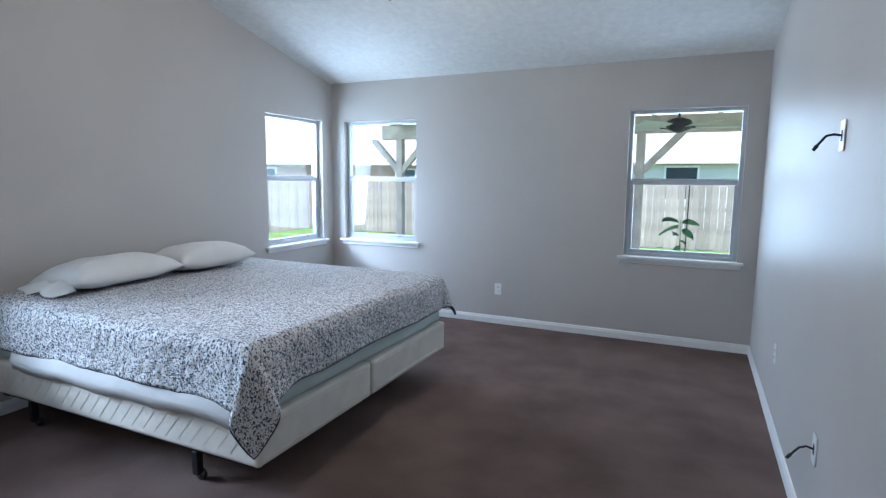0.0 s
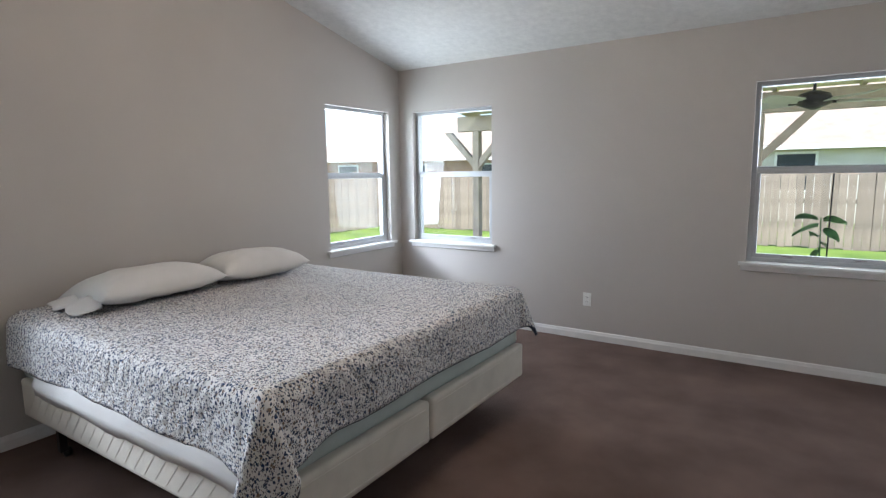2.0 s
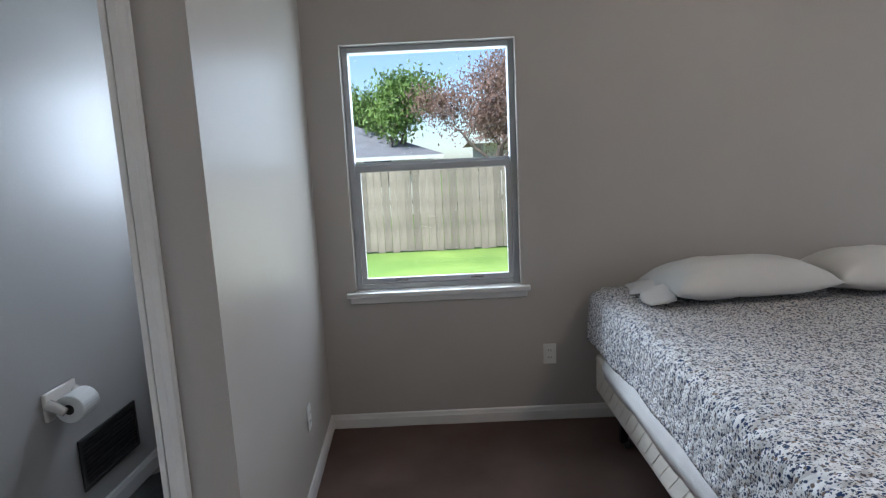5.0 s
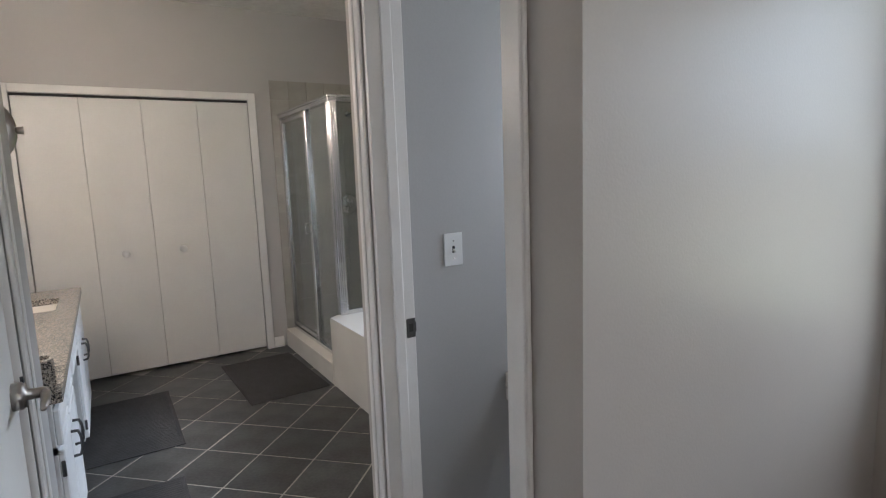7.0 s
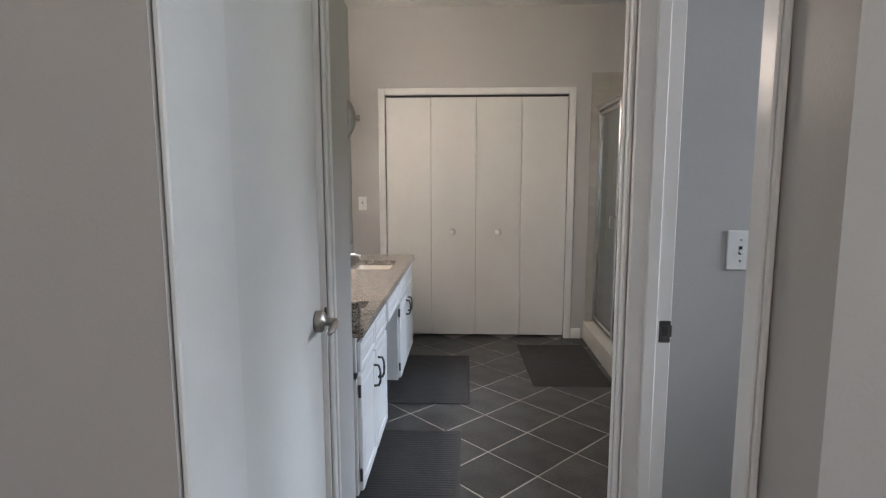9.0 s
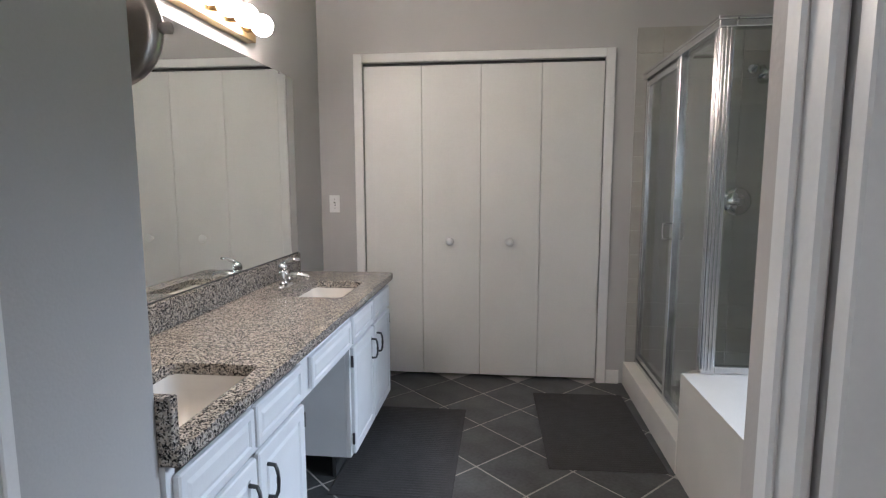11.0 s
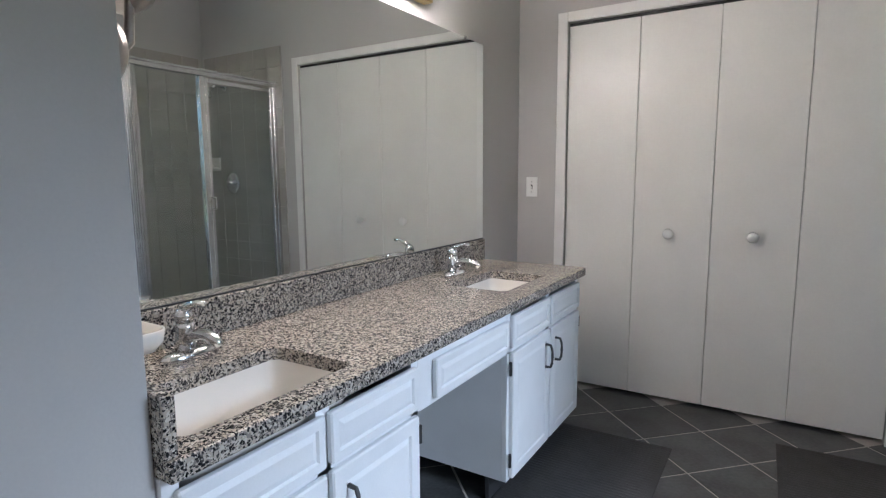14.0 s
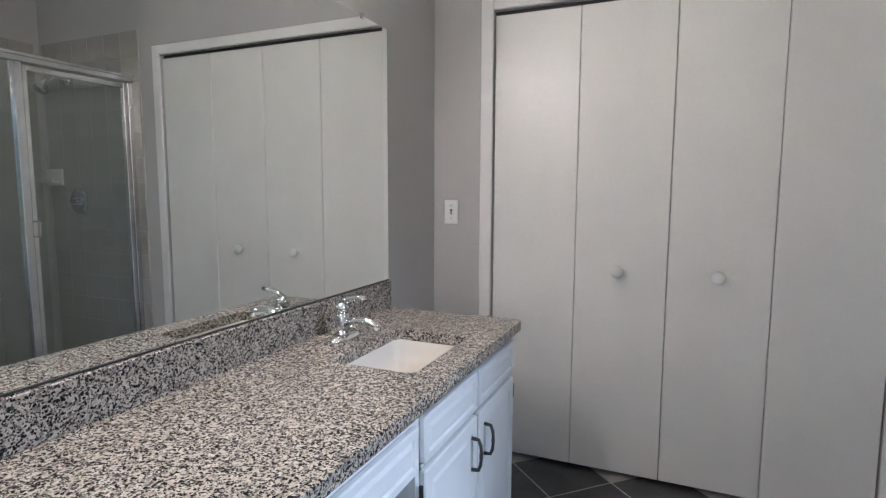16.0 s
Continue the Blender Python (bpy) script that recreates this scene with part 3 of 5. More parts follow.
def arch_window():
    y0, y1, zs, zp = ARCH
    ob = thing("window_5", (0, AC, 0), "round-headed window over the bathtub", "window", kind="structure")
    fr = bmesh.new()
    r = AR
    pts = [(-r, zs)] + [(r * math.cos(math.pi * (1 - i / 28)), zp + r * math.sin(math.pi * (1 - i / 28))) for i in range(29)] + [(r, zs)]
    for (ya, za), (yb, zb) in zip(pts, pts[1:] + pts[:1]):
        def inn(y, z):
            if z > zp:
                return (y * (1 - 0.04 / r), zp + (z - zp) * (1 - 0.04 / r))
            return (y - math.copysign(0.04, y), z + (0.04 if z == zs else 0))
        q = [(ya, za), (yb, zb), inn(yb, zb), inn(ya, za)]
        vs = [fr.verts.new((x, y, z)) for x in (-0.12, -0.05) for y, z in q]
        for f in ((0, 1, 2, 3), (7, 6, 5, 4), (2, 6, 7, 3), (0, 4, 5, 1)):
            fr.faces.new([vs[k] for k in f])
    part("window_frame", fr, VINYL, ob)
    for z in (1.17, 1.60):
        part("glazing_bar", bm_box(-0.11, -r + 0.03, z - 0.022, -0.06, r - 0.03, z + 0.022, bevel=0.003), VINYL, ob)
    g = bmesh.new()
    g.faces.new([g.verts.new((-0.085, y * 0.97, max(z, zs + 0.02))) for y, z in pts])
    pane = part("pane", g, GLASS, ob, "clear arched pane")
    pane.visible_shadow = False
    part("window_sill", bm_box(-0.05, -r - 0.03, zs - 0.02, 0.03, r + 0.03, zs + 0.003, bevel=0.005), TRIM, ob)


arch_window()


# ---- wall plates ----
def plate(name, at, turn, kind, label, category, wide=0.07):
    """Cover plate; local -y faces the room."""
    ob = thing(name, at, label, category, turn=turn)
    part("cover", bm_box(-wide / 2, -0.006, -0.057, wide / 2, -0.001, 0.057, bevel=0.002), PLASTIC, ob)
    if kind == "outlet":
        for z in (-0.02, 0.02):
            rec = part("socket", bm_box(-0.017, -0.0085, z - 0.014, 0.017, -0.006, z + 0.014, bevel=0.002), PLASTIC, ob)
            sl = bmesh.new()
            box(sl, -0.008, -0.0092, z - 0.004, -0.005, -0.008, z + 0.006)
            box(sl, 0.005, -0.0092, z - 0.004, 0.008, -0.008, z + 0.006)
            part("slots", sl, SLOT, rec)
    if kind == "switch":
        part("slot", bm_box(-0.005, -0.0068, -0.012, 0.005, -0.0055, 0.012), SLOT, ob)
        tg = bmesh.new()
        tube(tg, [(0, -0.005, -0.001), (0, -0.02, -0.008)], [0.0045, 0.0035], 8)
        part("toggle", tg, PLASTIC, ob)
        for z in (-0.03, 0.03):
            sc = bmesh.new()
            lathe(sc, [(0.003, -0.005), (0.003, -0.0068)], (0, 0, z), "Y", 8)
            part("screw", sc, ALU, ob)
    if kind == "cable":
        part("gap", bm_box(-0.012, -0.0068, -0.02, 0.012, -0.0055, 0.02), SLOT, ob)
    return ob


plate("wall_outlet", (1.985, NY, 0.36), 0, "outlet", "white duplex outlet on the north wall", "outlet")
plate("wall_outlet", (0, 1.23, 0.385), 90, "outlet", "white duplex outlet near the bed", "outlet")
plate("wall_outlet", (0.60, 0.052, 0.362), 184, "outlet", "white duplex outlet low on the sheeny wall", "outlet")
plate("wall_outlet", (EX, 3.42, 0.445), -90, "outlet", "white outlet plate low on the east wall", "outlet")
plate("light_switch", (1.184, -0.8215, 1.155), 180, "switch", "white toggle switch in the toilet room", "switch", 0.075)
plate("light_switch", (2.845, SY, 1.155), 180, "switch", "white toggle switch beside the closet", "switch")
for nm, y, z in (("cable_plate", 2.255, 1.615), ("cable_plate", 2.205, 0.42)):
    plate(nm, (EX, y, z), -90, "cable", "white wall plate with a black cable hanging out", "cable plate")
    bm = bmesh.new()
    dz = -0.035
    tube(bm, [(EX - 0.002, y, z), (EX - 0.03, y + 0.004, z + 0.006), (EX - 0.055, y - 0.006, z), (EX - 0.08, y - 0.004, z + dz)], 0.0045, 8)
    tube(bm, [(EX - 0.08, y - 0.004, z + dz), (EX - 0.092, y - 0.003, z + dz - 0.018)], [0.0075, 0.006], 8)
    solo("black_cable", bm, RUBBER, "short black cable sticking out of a wall plate", "cable", smooth=True)


# ---- the bed ----
BY0, BY1, BG, BX0, BX1 = 1.455, 3.36, 2.36, 0.09, 2.10


def bed():
    fr = thing("bed_frame", (0, 0, 0), "black steel bed frame on castors", "bed frame")
    for y0, y1 in ((BY0 + 0.05, BY0 + 0.075), (BY1 - 0.075, BY1 - 0.05), (BG - 0.02, BG + 0.02)):
        part("side_rail", bm_box(BX0, y0, 0.165, BX1 - 0.12, y1, 0.198, bevel=0.002), BLACKMETAL, fr)
    for x in (0.36, 1.66):
        part("cross_rail", bm_box(x - 0.016, BY0 + 0.075, 0.150, x + 0.016, BY1 - 0.075, 0.166, bevel=0.002), BLACKMETAL, fr)
        for y in (BY0 + 0.062, BG - 0.03, BY1 - 0.062):
            bm = bmesh.new()
            box(bm, x - 0.018, y - 0.018, 0.045, x + 0.018, y + 0.018, 0.165, bevel=0.003)
            leg = part("leg", bm, BLACKMETAL, fr)
            wh = bmesh.new()
            lathe(wh, [(0.012, -0.016), (0.024, -0.014), (0.026, 0), (0.024, 0.014), (0.012, 0.016)], (x, y + 0.02, 0.036), "Y", 16)
            part("castor", wh, PEWTER, leg, "dark castor wheel", True)
    for y in (BY0 + 0.09, BY1 - 0.09):
        part("headboard_bracket", bm_box(BX0 - 0.05, y - 0.02, 0.14, BX0 + 0.0, y + 0.02, 0.32, bevel=0.003), BLACKMETAL, fr)
    for y0, y1 in ((BY0, BG - 0.006), (BG + 0.006, BY1)):
        ob = thing("box_spring", (0, 0, 0), "cream quilted box spring, one of two side by side", "box spring", "box springs under the mattress")
        bm = bmesh.new()
        box(bm, BX0, y0, 0.20, BX1, y1, 0.405, bevel=0.035, seg=4)
        part("body", bm, TICKING, ob, smooth=True)
        pp = bmesh.new()
        s = y0 - 0.0005
        if y0 == BY0:
            for i in range(24):
                x = BX0 + 0.08 + i * 0.08
                tube(pp, [(x, s, 0.235), (x + 0.12, s, 0.372)], 0.0013, 5)
            part("quilted_seams", pp, TICKING, ob)
        else:
            pp.free()
        for z in (0.232, 0.374):
            rim = bmesh.new()
            tube(rim, [(BX1 + 0.0005, y0 + 0.04, z), (BX1 + 0.0005, y1 - 0.04, z)], 0.0022, 6)
            part("piping", rim, TICKING, ob)
    mt = thing("mattress", (0, 0, 0), "king mattress in a pale green fitted sheet", "mattress")
    part("body", bm_box(BX0 + 0.005, BY0 + 0.015, 0.405, BX1 - 0.03, BY1 - 0.015, 0.715, bevel=0.05, seg=4), SHEET, mt, smooth=True)
    # white top sheet that slips out along the near side
    bm = bmesh.new()
    rows = []
    for i in range(61):
        x = BX0 + 0.30 + 1.62 * i / 60
        sag = 0.030 * noise.noise((i * 0.09, 2, 0)) + 0.014 * noise.noise((i * 0.3, 5, 0))
        low = 0.392 + sag
        rows.append([bm.verts.new((x, BY0 + 0.012 - b, z)) for b, z in ((0.0, 0.64), (0.018, 0.56), (0.040, 0.50), (0.058 + sag * 0.4, (low + 0.50) / 2), (0.050 + sag * 0.3, low), (0.022, low + 0.006))])
    for u, v in zip(rows, rows[1:]):
        for k in range(5):
            bm.faces.new((u[k], u[k + 1], v[k + 1], v[k]))
    ob = solo("top_sheet", bm, LINEN, "crumpled white top sheet hanging below the quilt", "sheet", smooth=True)
    so = ob.modifiers.new("thickness", "SOLIDIFY")
    so.thickness = 0.004


bed()


def quilt():
    """A square-cornered quilt laid over the mattress: flat on top, falling over three edges, pointed at the corners."""
    x0, x1, y0, y1, top = BX0 + 0.01, BX1 - 0.03, BY0 + 0.01, BY1 - 0.01, 0.742
    south, north, foot = 0.275, 0.26, 0.255
    rr = 0.05
    na, nb = 150, 170
    bm = bmesh.new()
    uv = bm.loops.layers.uv.new("UVMap")
    flat = {}

    def fall(d):
        """Outward and downward run of cloth that goes d past an edge."""
        if d <= 0:
            return 0.0, 0.0
        arc = rr * math.pi / 2
        if d < arc:
            a = d / rr
            return rr * math.sin(a), rr * (1 - math.cos(a))
        return rr + (d - arc) * 0.06, rr + (d - arc) * 0.998

    grid = []
    for j in range(nb + 1):
        row = []
        v = (y0 + 0.02 - south) + (y1 - y0 - 0.04 + south + north) * j / nb
        for i in range(na + 1):
            u = (x0 + 0.0) + (x1 - 0.03 - x0 + foot) * i / na
            ex = u - (x1 - 0.03)
            ey = (y0 + 0.02 - v) if v < y0 + 0.02 else (v - (y1 - 0.02))
            sy = -1 if v < (y0 + y1) / 2 else 1
            bx, by = min(u, x1 - 0.03), min(max(v, y0 + 0.02), y1 - 0.02)
            wob = 0.006 * noise.noise((u * 5, v * 5, 1)) + 0.004 * noise.noise((u * 14, v * 14, 2))
            if ex > 0 and ey > 0:
                r = math.hypot(ex, ey)
                th = math.atan2(ey, ex)
                r *= 1 + (0.12 if sy < 0 else -0.05) * math.sin(2 * th)
                o, d = fall(r)
                flare = max(0.0, r - 0.05) * (0.46 if sy < 0 else 0.30) * math.sin(2 * th)
                o += flare
                d = max(0.0, d - flare * 0.22)
                p = Vector((bx + o * math.cos(th), by + sy * o * math.sin(th), top - d))
                if sy < 0:
                    # the loose corner hangs as one flat flap across the mattress corner
                    s, d = (ex - ey) * 0.62, (ex + ey) * 0.78
                    o = rr + 0.03 + 0.10 * d
                    flap = Vector((bx + (o + s) * 0.707, by + sy * (o - s) * 0.707, top - d))
                    p = p.lerp(flap, math.sin(2 * th) ** 0.8 * min(1.0, r / 0.12))
            elif ex > 0:
                o, d = fall(ex)
                o += 0.010 * math.sin(v * 7) * min(1, ex / 0.2)
                p = Vector((bx + o, by, top - d))
            elif ey > 0:
                o, d = fall(ey)
                o += (0.007 * math.sin(u * 5.3) + 0.004 * math.sin(u * 13 + 1)) * min(1, ey / 0.2)
                p = Vector((bx, by + sy * o, top - d))
            else:
                p = Vector((bx, by, top))
            e = max(ex, ey, 0.0)
            if e > 0 and sy < 0:
                q = 0.0 if (ex > 0 and ey > 0) else (v - (y0 + 0.02) if ex > 0 else x1 - 0.03 - u)
                w = math.exp(-((q - 0.05) / (0.15 if ex > 0 else 0.11)) ** 2 * 1.6) * min(1.0, e / 0.22)
                p.x += 0.05 * w
                p.y -= (0.02 if ex > 0 else 0.03) * w
                p.z -= 0.02 * w
            p.z += wob + (0.012 * math.exp(-((u - x0) / 0.5) ** 2) if ey <= 0 else 0)
            vert = bm.verts.new(p)
            flat[vert] = (u, v)
            row.append(vert)
        grid.append(row)
    for j in range(nb):
        for i in range(na):
            f = bm.faces.new((grid[j][i], grid[j][i + 1], grid[j + 1][i + 1], grid[j + 1][i]))
            for lp in f.loops:
                lp[uv].uv = flat[lp.vert]
    rim = [grid[0][i].co.copy() for i in range(0, na + 1, 2)] + [grid[j][na].co.copy() for j in range(1, nb, 2)] + [grid[nb][i].co.copy() for i in range(na, -1, -2)]
    ob = thing("quilt", (0, 0, 0), "white quilt with small navy floral print over the bed", "quilt")
    me = finish("cloth", bm, QUILT, True)
    cl = new("cloth", me)
    cl.parent = ob
    so = cl.modifiers.new("thickness", "SOLIDIFY")
    so.thickness, so.offset = 0.010, 1
    bd = bmesh.new()
    tube(bd, rim, 0.008, 7)
    part("binding", bd, BINDING, ob, "dark navy bound edge", True)


quilt()


def bedroom_light():
    """Ceiling light on a rod, with a pull chain that hangs into view."""
    x, y = 2.1, 2.388
    top = slope(y)
    ob = thing("ceiling_light", (x, y, 0), "lit warm ceiling light with a brass pull chain", "ceiling light")
    bm = bmesh.new()
    lathe(bm, [(0.075, top + 0.03), (0.07, top - 0.05), (0.02, top - 0.075)], seg=20)
    part("canopy", bm, BRASS, ob, smooth=True)
    bm = bmesh.new()
    tube(bm, [(0, 0, top - 0.07), (0, 0, 2.80)], 0.012, 10)
    part("rod", bm, BRASS, ob)
    bm = bmesh.new()
    lathe(bm, [(0.03, 2.82), (0.09, 2.78), (0.10, 2.72), (0.06, 2.69)], seg=20)
    part("holder", bm, BRASS, ob, smooth=True)
    bm = bmesh.new()
    lathe(bm, [(0.05, 2.70), (0.085, 2.67), (0.095, 2.62), (0.08, 2.57), (0.04, 2.545), (0.01, 2.54)], seg=24)
    part("globe", bm, BULB, ob, "glowing frosted globe", True)
    bm = bmesh.new()
    tube(bm, [(0.105, 0, 2.73), (0.11, 0, 2.60), (0.11, 0, 2.41)], 0.0022, 6)
    chain = part("pull_chain", bm, BRASS, ob)
    bm = bmesh.new()
    lathe(bm, [(0.003, 2.412), (0.008, 2.40), (0.010, 2.38), (0.006, 2.365)], (0.11, 0, 0), seg=12)
    part("fob", bm, BRASS, chain, smooth=True)


bedroom_light()


def pillow(at, turn, sx, sy, sz, seed, label):
    bm = bmesh.new()
    n = 30
    rows = []
    for side in (1, -1):
        g = []
        for j in range(n + 1):
            r = []
            for i in range(n + 1):
                u, v = 2 * i / n - 1, 2 * j / n - 1
                h = max(0.0, (1 - abs(u) ** 3.2)) ** 0.5 * max(0.0, (1 - abs(v) ** 3.0)) ** 0.5
                w = 1 - 0.07 * (1 - abs(v)) * abs(u) ** 4 - 0.0
                x = u * sx / 2 * (1 - 0.06 * (1 - v * v))
                y = v * sy / 2 * (1 - 0.05 * (1 - u * u))
                wr = 0.010 * noise.noise((u * 2.4 + seed, v * 2.4, side)) + 0.006 * noise.noise((u * 7 + seed, v * 4, side))
                z = side * h * sz * (0.62 if side > 0 else 0.30) + wr * (h ** 0.5)
                if h == 0 and side < 0:
                    r.append(rows[0][j][i])
                else:
                    r.append(bm.verts.new((x, y, z + sz * 0.32)))
            g.append(r)
        rows.append(g)
    for k, g in enumerate(rows):
        for j in range(n):
            for i in range(n):
                q = (g[j][i], g[j][i + 1], g[j + 1][i + 1], g[j + 1][i])
                if len(set(q)) == 4:
                    bm.faces.new(q if k == 0 else q[::-1])
    ob = solo("pillow", bm, LINEN, label, "pillow", "pillows on the bed", smooth=True)
    ob.matrix_world = pose(*at, 0, -5, turn)


pillow((0.36, 2.03, 0.757), 4, 0.46, 0.74, 0.20, 3, "white pillow with a loose open pillowcase end")
pillow((0.35, 2.74, 0.757), -3, 0.46, 0.66, 0.21, 8, "plump white pillow near the head of the bed")
bm = bmesh.new()
rows = []
for i in range(9):
    t = i / 8
    rows.append([bm.verts.new((0.18 + 0.36 * s / 12, 1.69 - 0.11 * t + 0.012 * math.sin(s * 1.3), 0.81 - 0.03 * t + (1 - t) * 0.03 * math.sin(s * math.pi / 12) + 0.012 * math.sin(s * 0.9 + t * 2))) for s in range(13)])
for u, v in zip(rows, rows[1:]):
    for k in range(12):
        bm.faces.new((u[k], u[k + 1], v[k + 1], v[k]))
ob = solo("pillowcase_end", bm, LINEN, "loose empty end of a white pillowcase", "pillowcase", smooth=True)
so = ob.modifiers.new("thickness", "SOLIDIFY")
so.thickness = 0.006


# ---- toilet room ----
def paper_holder():
    ob = thing("toilet_paper_holder", (0.885, -0.8215, 0.605), "white ceramic toilet paper holder on the wall", "paper holder")
    bm = bmesh.new()
    box(bm, -0.085, 0.001, -0.05, 0.085, 0.018, 0.06, bevel=0.008, seg=2)
    part("backplate", bm, PORCELAIN, ob, smooth=True)
    for x in (-0.072, 0.072):
        bm = bmesh.new()
        tube(bm, [(x, 0.015, 0.015), (x, 0.05, 0.0), (x, 0.075, -0.015)], [0.022, 0.018, 0.016], 12)
        part("arm", bm, PORCELAIN, ob, smooth=True)
    roll = bmesh.new()
    lathe(roll, [(0.02, -0.052), (0.052, -0.052), (0.055, -0.048), (0.055, 0.048), (0.052, 0.052), (0.02, 0.052)], (0.885, -0.8215 + 0.075, 0.59), "X", 28)
    r = thing("toilet_paper", (0, 0, 0), "white toilet paper roll on its holder", "toilet paper")
    part("roll", roll, PAPER, r, smooth=False)
    core = bmesh.new()
    lathe(core, [(0.02, -0.0525), (0.02, 0.0525)], (0.885, -0.8215 + 0.075, 0.59), "X", 16)
    part("core", core, SLOT, r)


paper_holder()


def vent():
    ob = thing("wall_vent", (0.625, -0.8215, 0.29), "dark metal return-air grille low on the wall", "vent")
    part("backing", bm_box(-0.19, 0.001, -0.095, 0.19, 0.004, 0.105), SLOT, ob)
    fr = bmesh.new()
    for a in ((-0.20, -0.105, 0.20, -0.085), (-0.20, 0.095, 0.20, 0.115), (-0.20, -0.085, -0.18, 0.095), (0.18, -0.085, 0.20, 0.095)):
        box(fr, a[0], 0.001, a[1], a[2], 0.012, a[3], bevel=0.002)
    part("frame", fr, PEWTER, ob)
    for i in range(10):
        sl = bm_box(-0.18, 0.004, -0.077 + i * 0.018, 0.18, 0.011, -0.072 + i * 0.018)
        part("slat", sl, PEWTER, ob)


vent()


def toilet():
    ob = thing("toilet", (0.36, -0.45, 0), "white porcelain toilet with a closed lid", "toilet")
    bm = bmesh.new()
    lathe(bm, [(0.13, 0.0), (0.12, 0.05), (0.11, 0.18), (0.17, 0.32), (0.20, 0.38), (0.19, 0.40)], (0.12, 0, 0), "Z", 24, (1.15, 0.85))
    part("bowl", bm, PORCELAIN, ob, smooth=True)
    bm = bmesh.new()
    lathe(bm, [(0.205, 0.401), (0.21, 0.41), (0.205, 0.43), (0.15, 0.438), (0.05, 0.44)], (0.12, 0, 0), "Z", 24, (1.15, 0.85))
    part("lid", bm, PORCELAIN, ob, smooth=True)
    part("tank", bm_box(-0.34, -0.20, 0.38, -0.15, 0.20, 0.74, bevel=0.02, seg=3), PORCELAIN, ob, smooth=True)
    part("tank_lid", bm_box(-0.35, -0.21, 0.741, -0.14, 0.21, 0.775, bevel=0.01, seg=2), PORCELAIN, ob)


toilet()


# ---- closet doors ----
def closet():
    tr = thing("trim_closet", (1.8875, SY, 0), "white flat casing round the closet", "trim", kind="structure")
    for a, b in ((-0.812, -0.756), (0.756, 0.812)):
        part("upright", bm_box(a, 0.002, -0.004, b, 0.016, 2.10, bevel=0.003), TRIM, tr)
    part("head", bm_box(-0.756, 0.002, 2.046, 0.756, 0.016, 2.10, bevel=0.003), TRIM, tr)
    part("track", bm_box(-0.755, -0.05, 2.03, 0.755, -0.02, 2.044), SLOT, tr, "dark door track")
    ob = thing("bifold_closet_door", (1.8875, SY, 0), "closed white four-panel bifold closet door", "door")
    for i in range(4):
        x0 = -0.752 + i * 0.3765
        part("panel", bm_box(x0, -0.036, 0.022, x0 + 0.3735, -0.008, 2.026, bevel=0.002), DOORPAINT, ob)
    for x in (0.195, -0.188):
        kb = bmesh.new()
        lathe(kb, [(0.012, -0.009), (0.012, 0.008), (0.024, 0.018), (0.027, 0.028), (0.022, 0.038), (0.007, 0.042)], (x, 0, 0.917), "Y", 18)
        part("knob", kb, PLASTIC, ob, "round white knob", True)


closet()

# ---- vanity ----
CF = 2.395       # cabinet face
CT = 0.785       # counter top


def raised_front(bm, x, y0, y1, z0, z1, t=0.019):
    """A moulded front facing -x, standing t proud of the plane x."""
    box(bm, x - t, y0, z0, x - 0.0005, y1, z1, bevel=0.004)
    bm.normal_update()
    best = [f for f in bm.faces if f.normal.x < -0.99]
    if best:
        f = max(best, key=lambda q: q.calc_area())
        w = min(y1 - y0, z1 - z0)
        a = min(0.05, w * 0.22)
        for th, dp in ((a, 0.0), (0.006, -0.006), (0.018, 0.005)):
            bmesh.ops.inset_region(bm, faces=[f], thickness=th, depth=dp)


def handle(parent, y, z):
    bm = bmesh.new()
    tube(bm, [(CF - 0.019, y, z - 0.048), (CF - 0.040, y, z - 0.046), (CF - 0.046, y, z - 0.03), (CF - 0.048, y, z), (CF - 0.046, y, z + 0.03), (CF - 0.040, y, z + 0.046), (CF - 0.019, y, z + 0.048)], [0.006, 0.0055, 0.0055, 0.006, 0.0055, 0.0055, 0.006], 8)
    part("handle", bm, PEWTER, parent, "dark pewter bow handle", True)


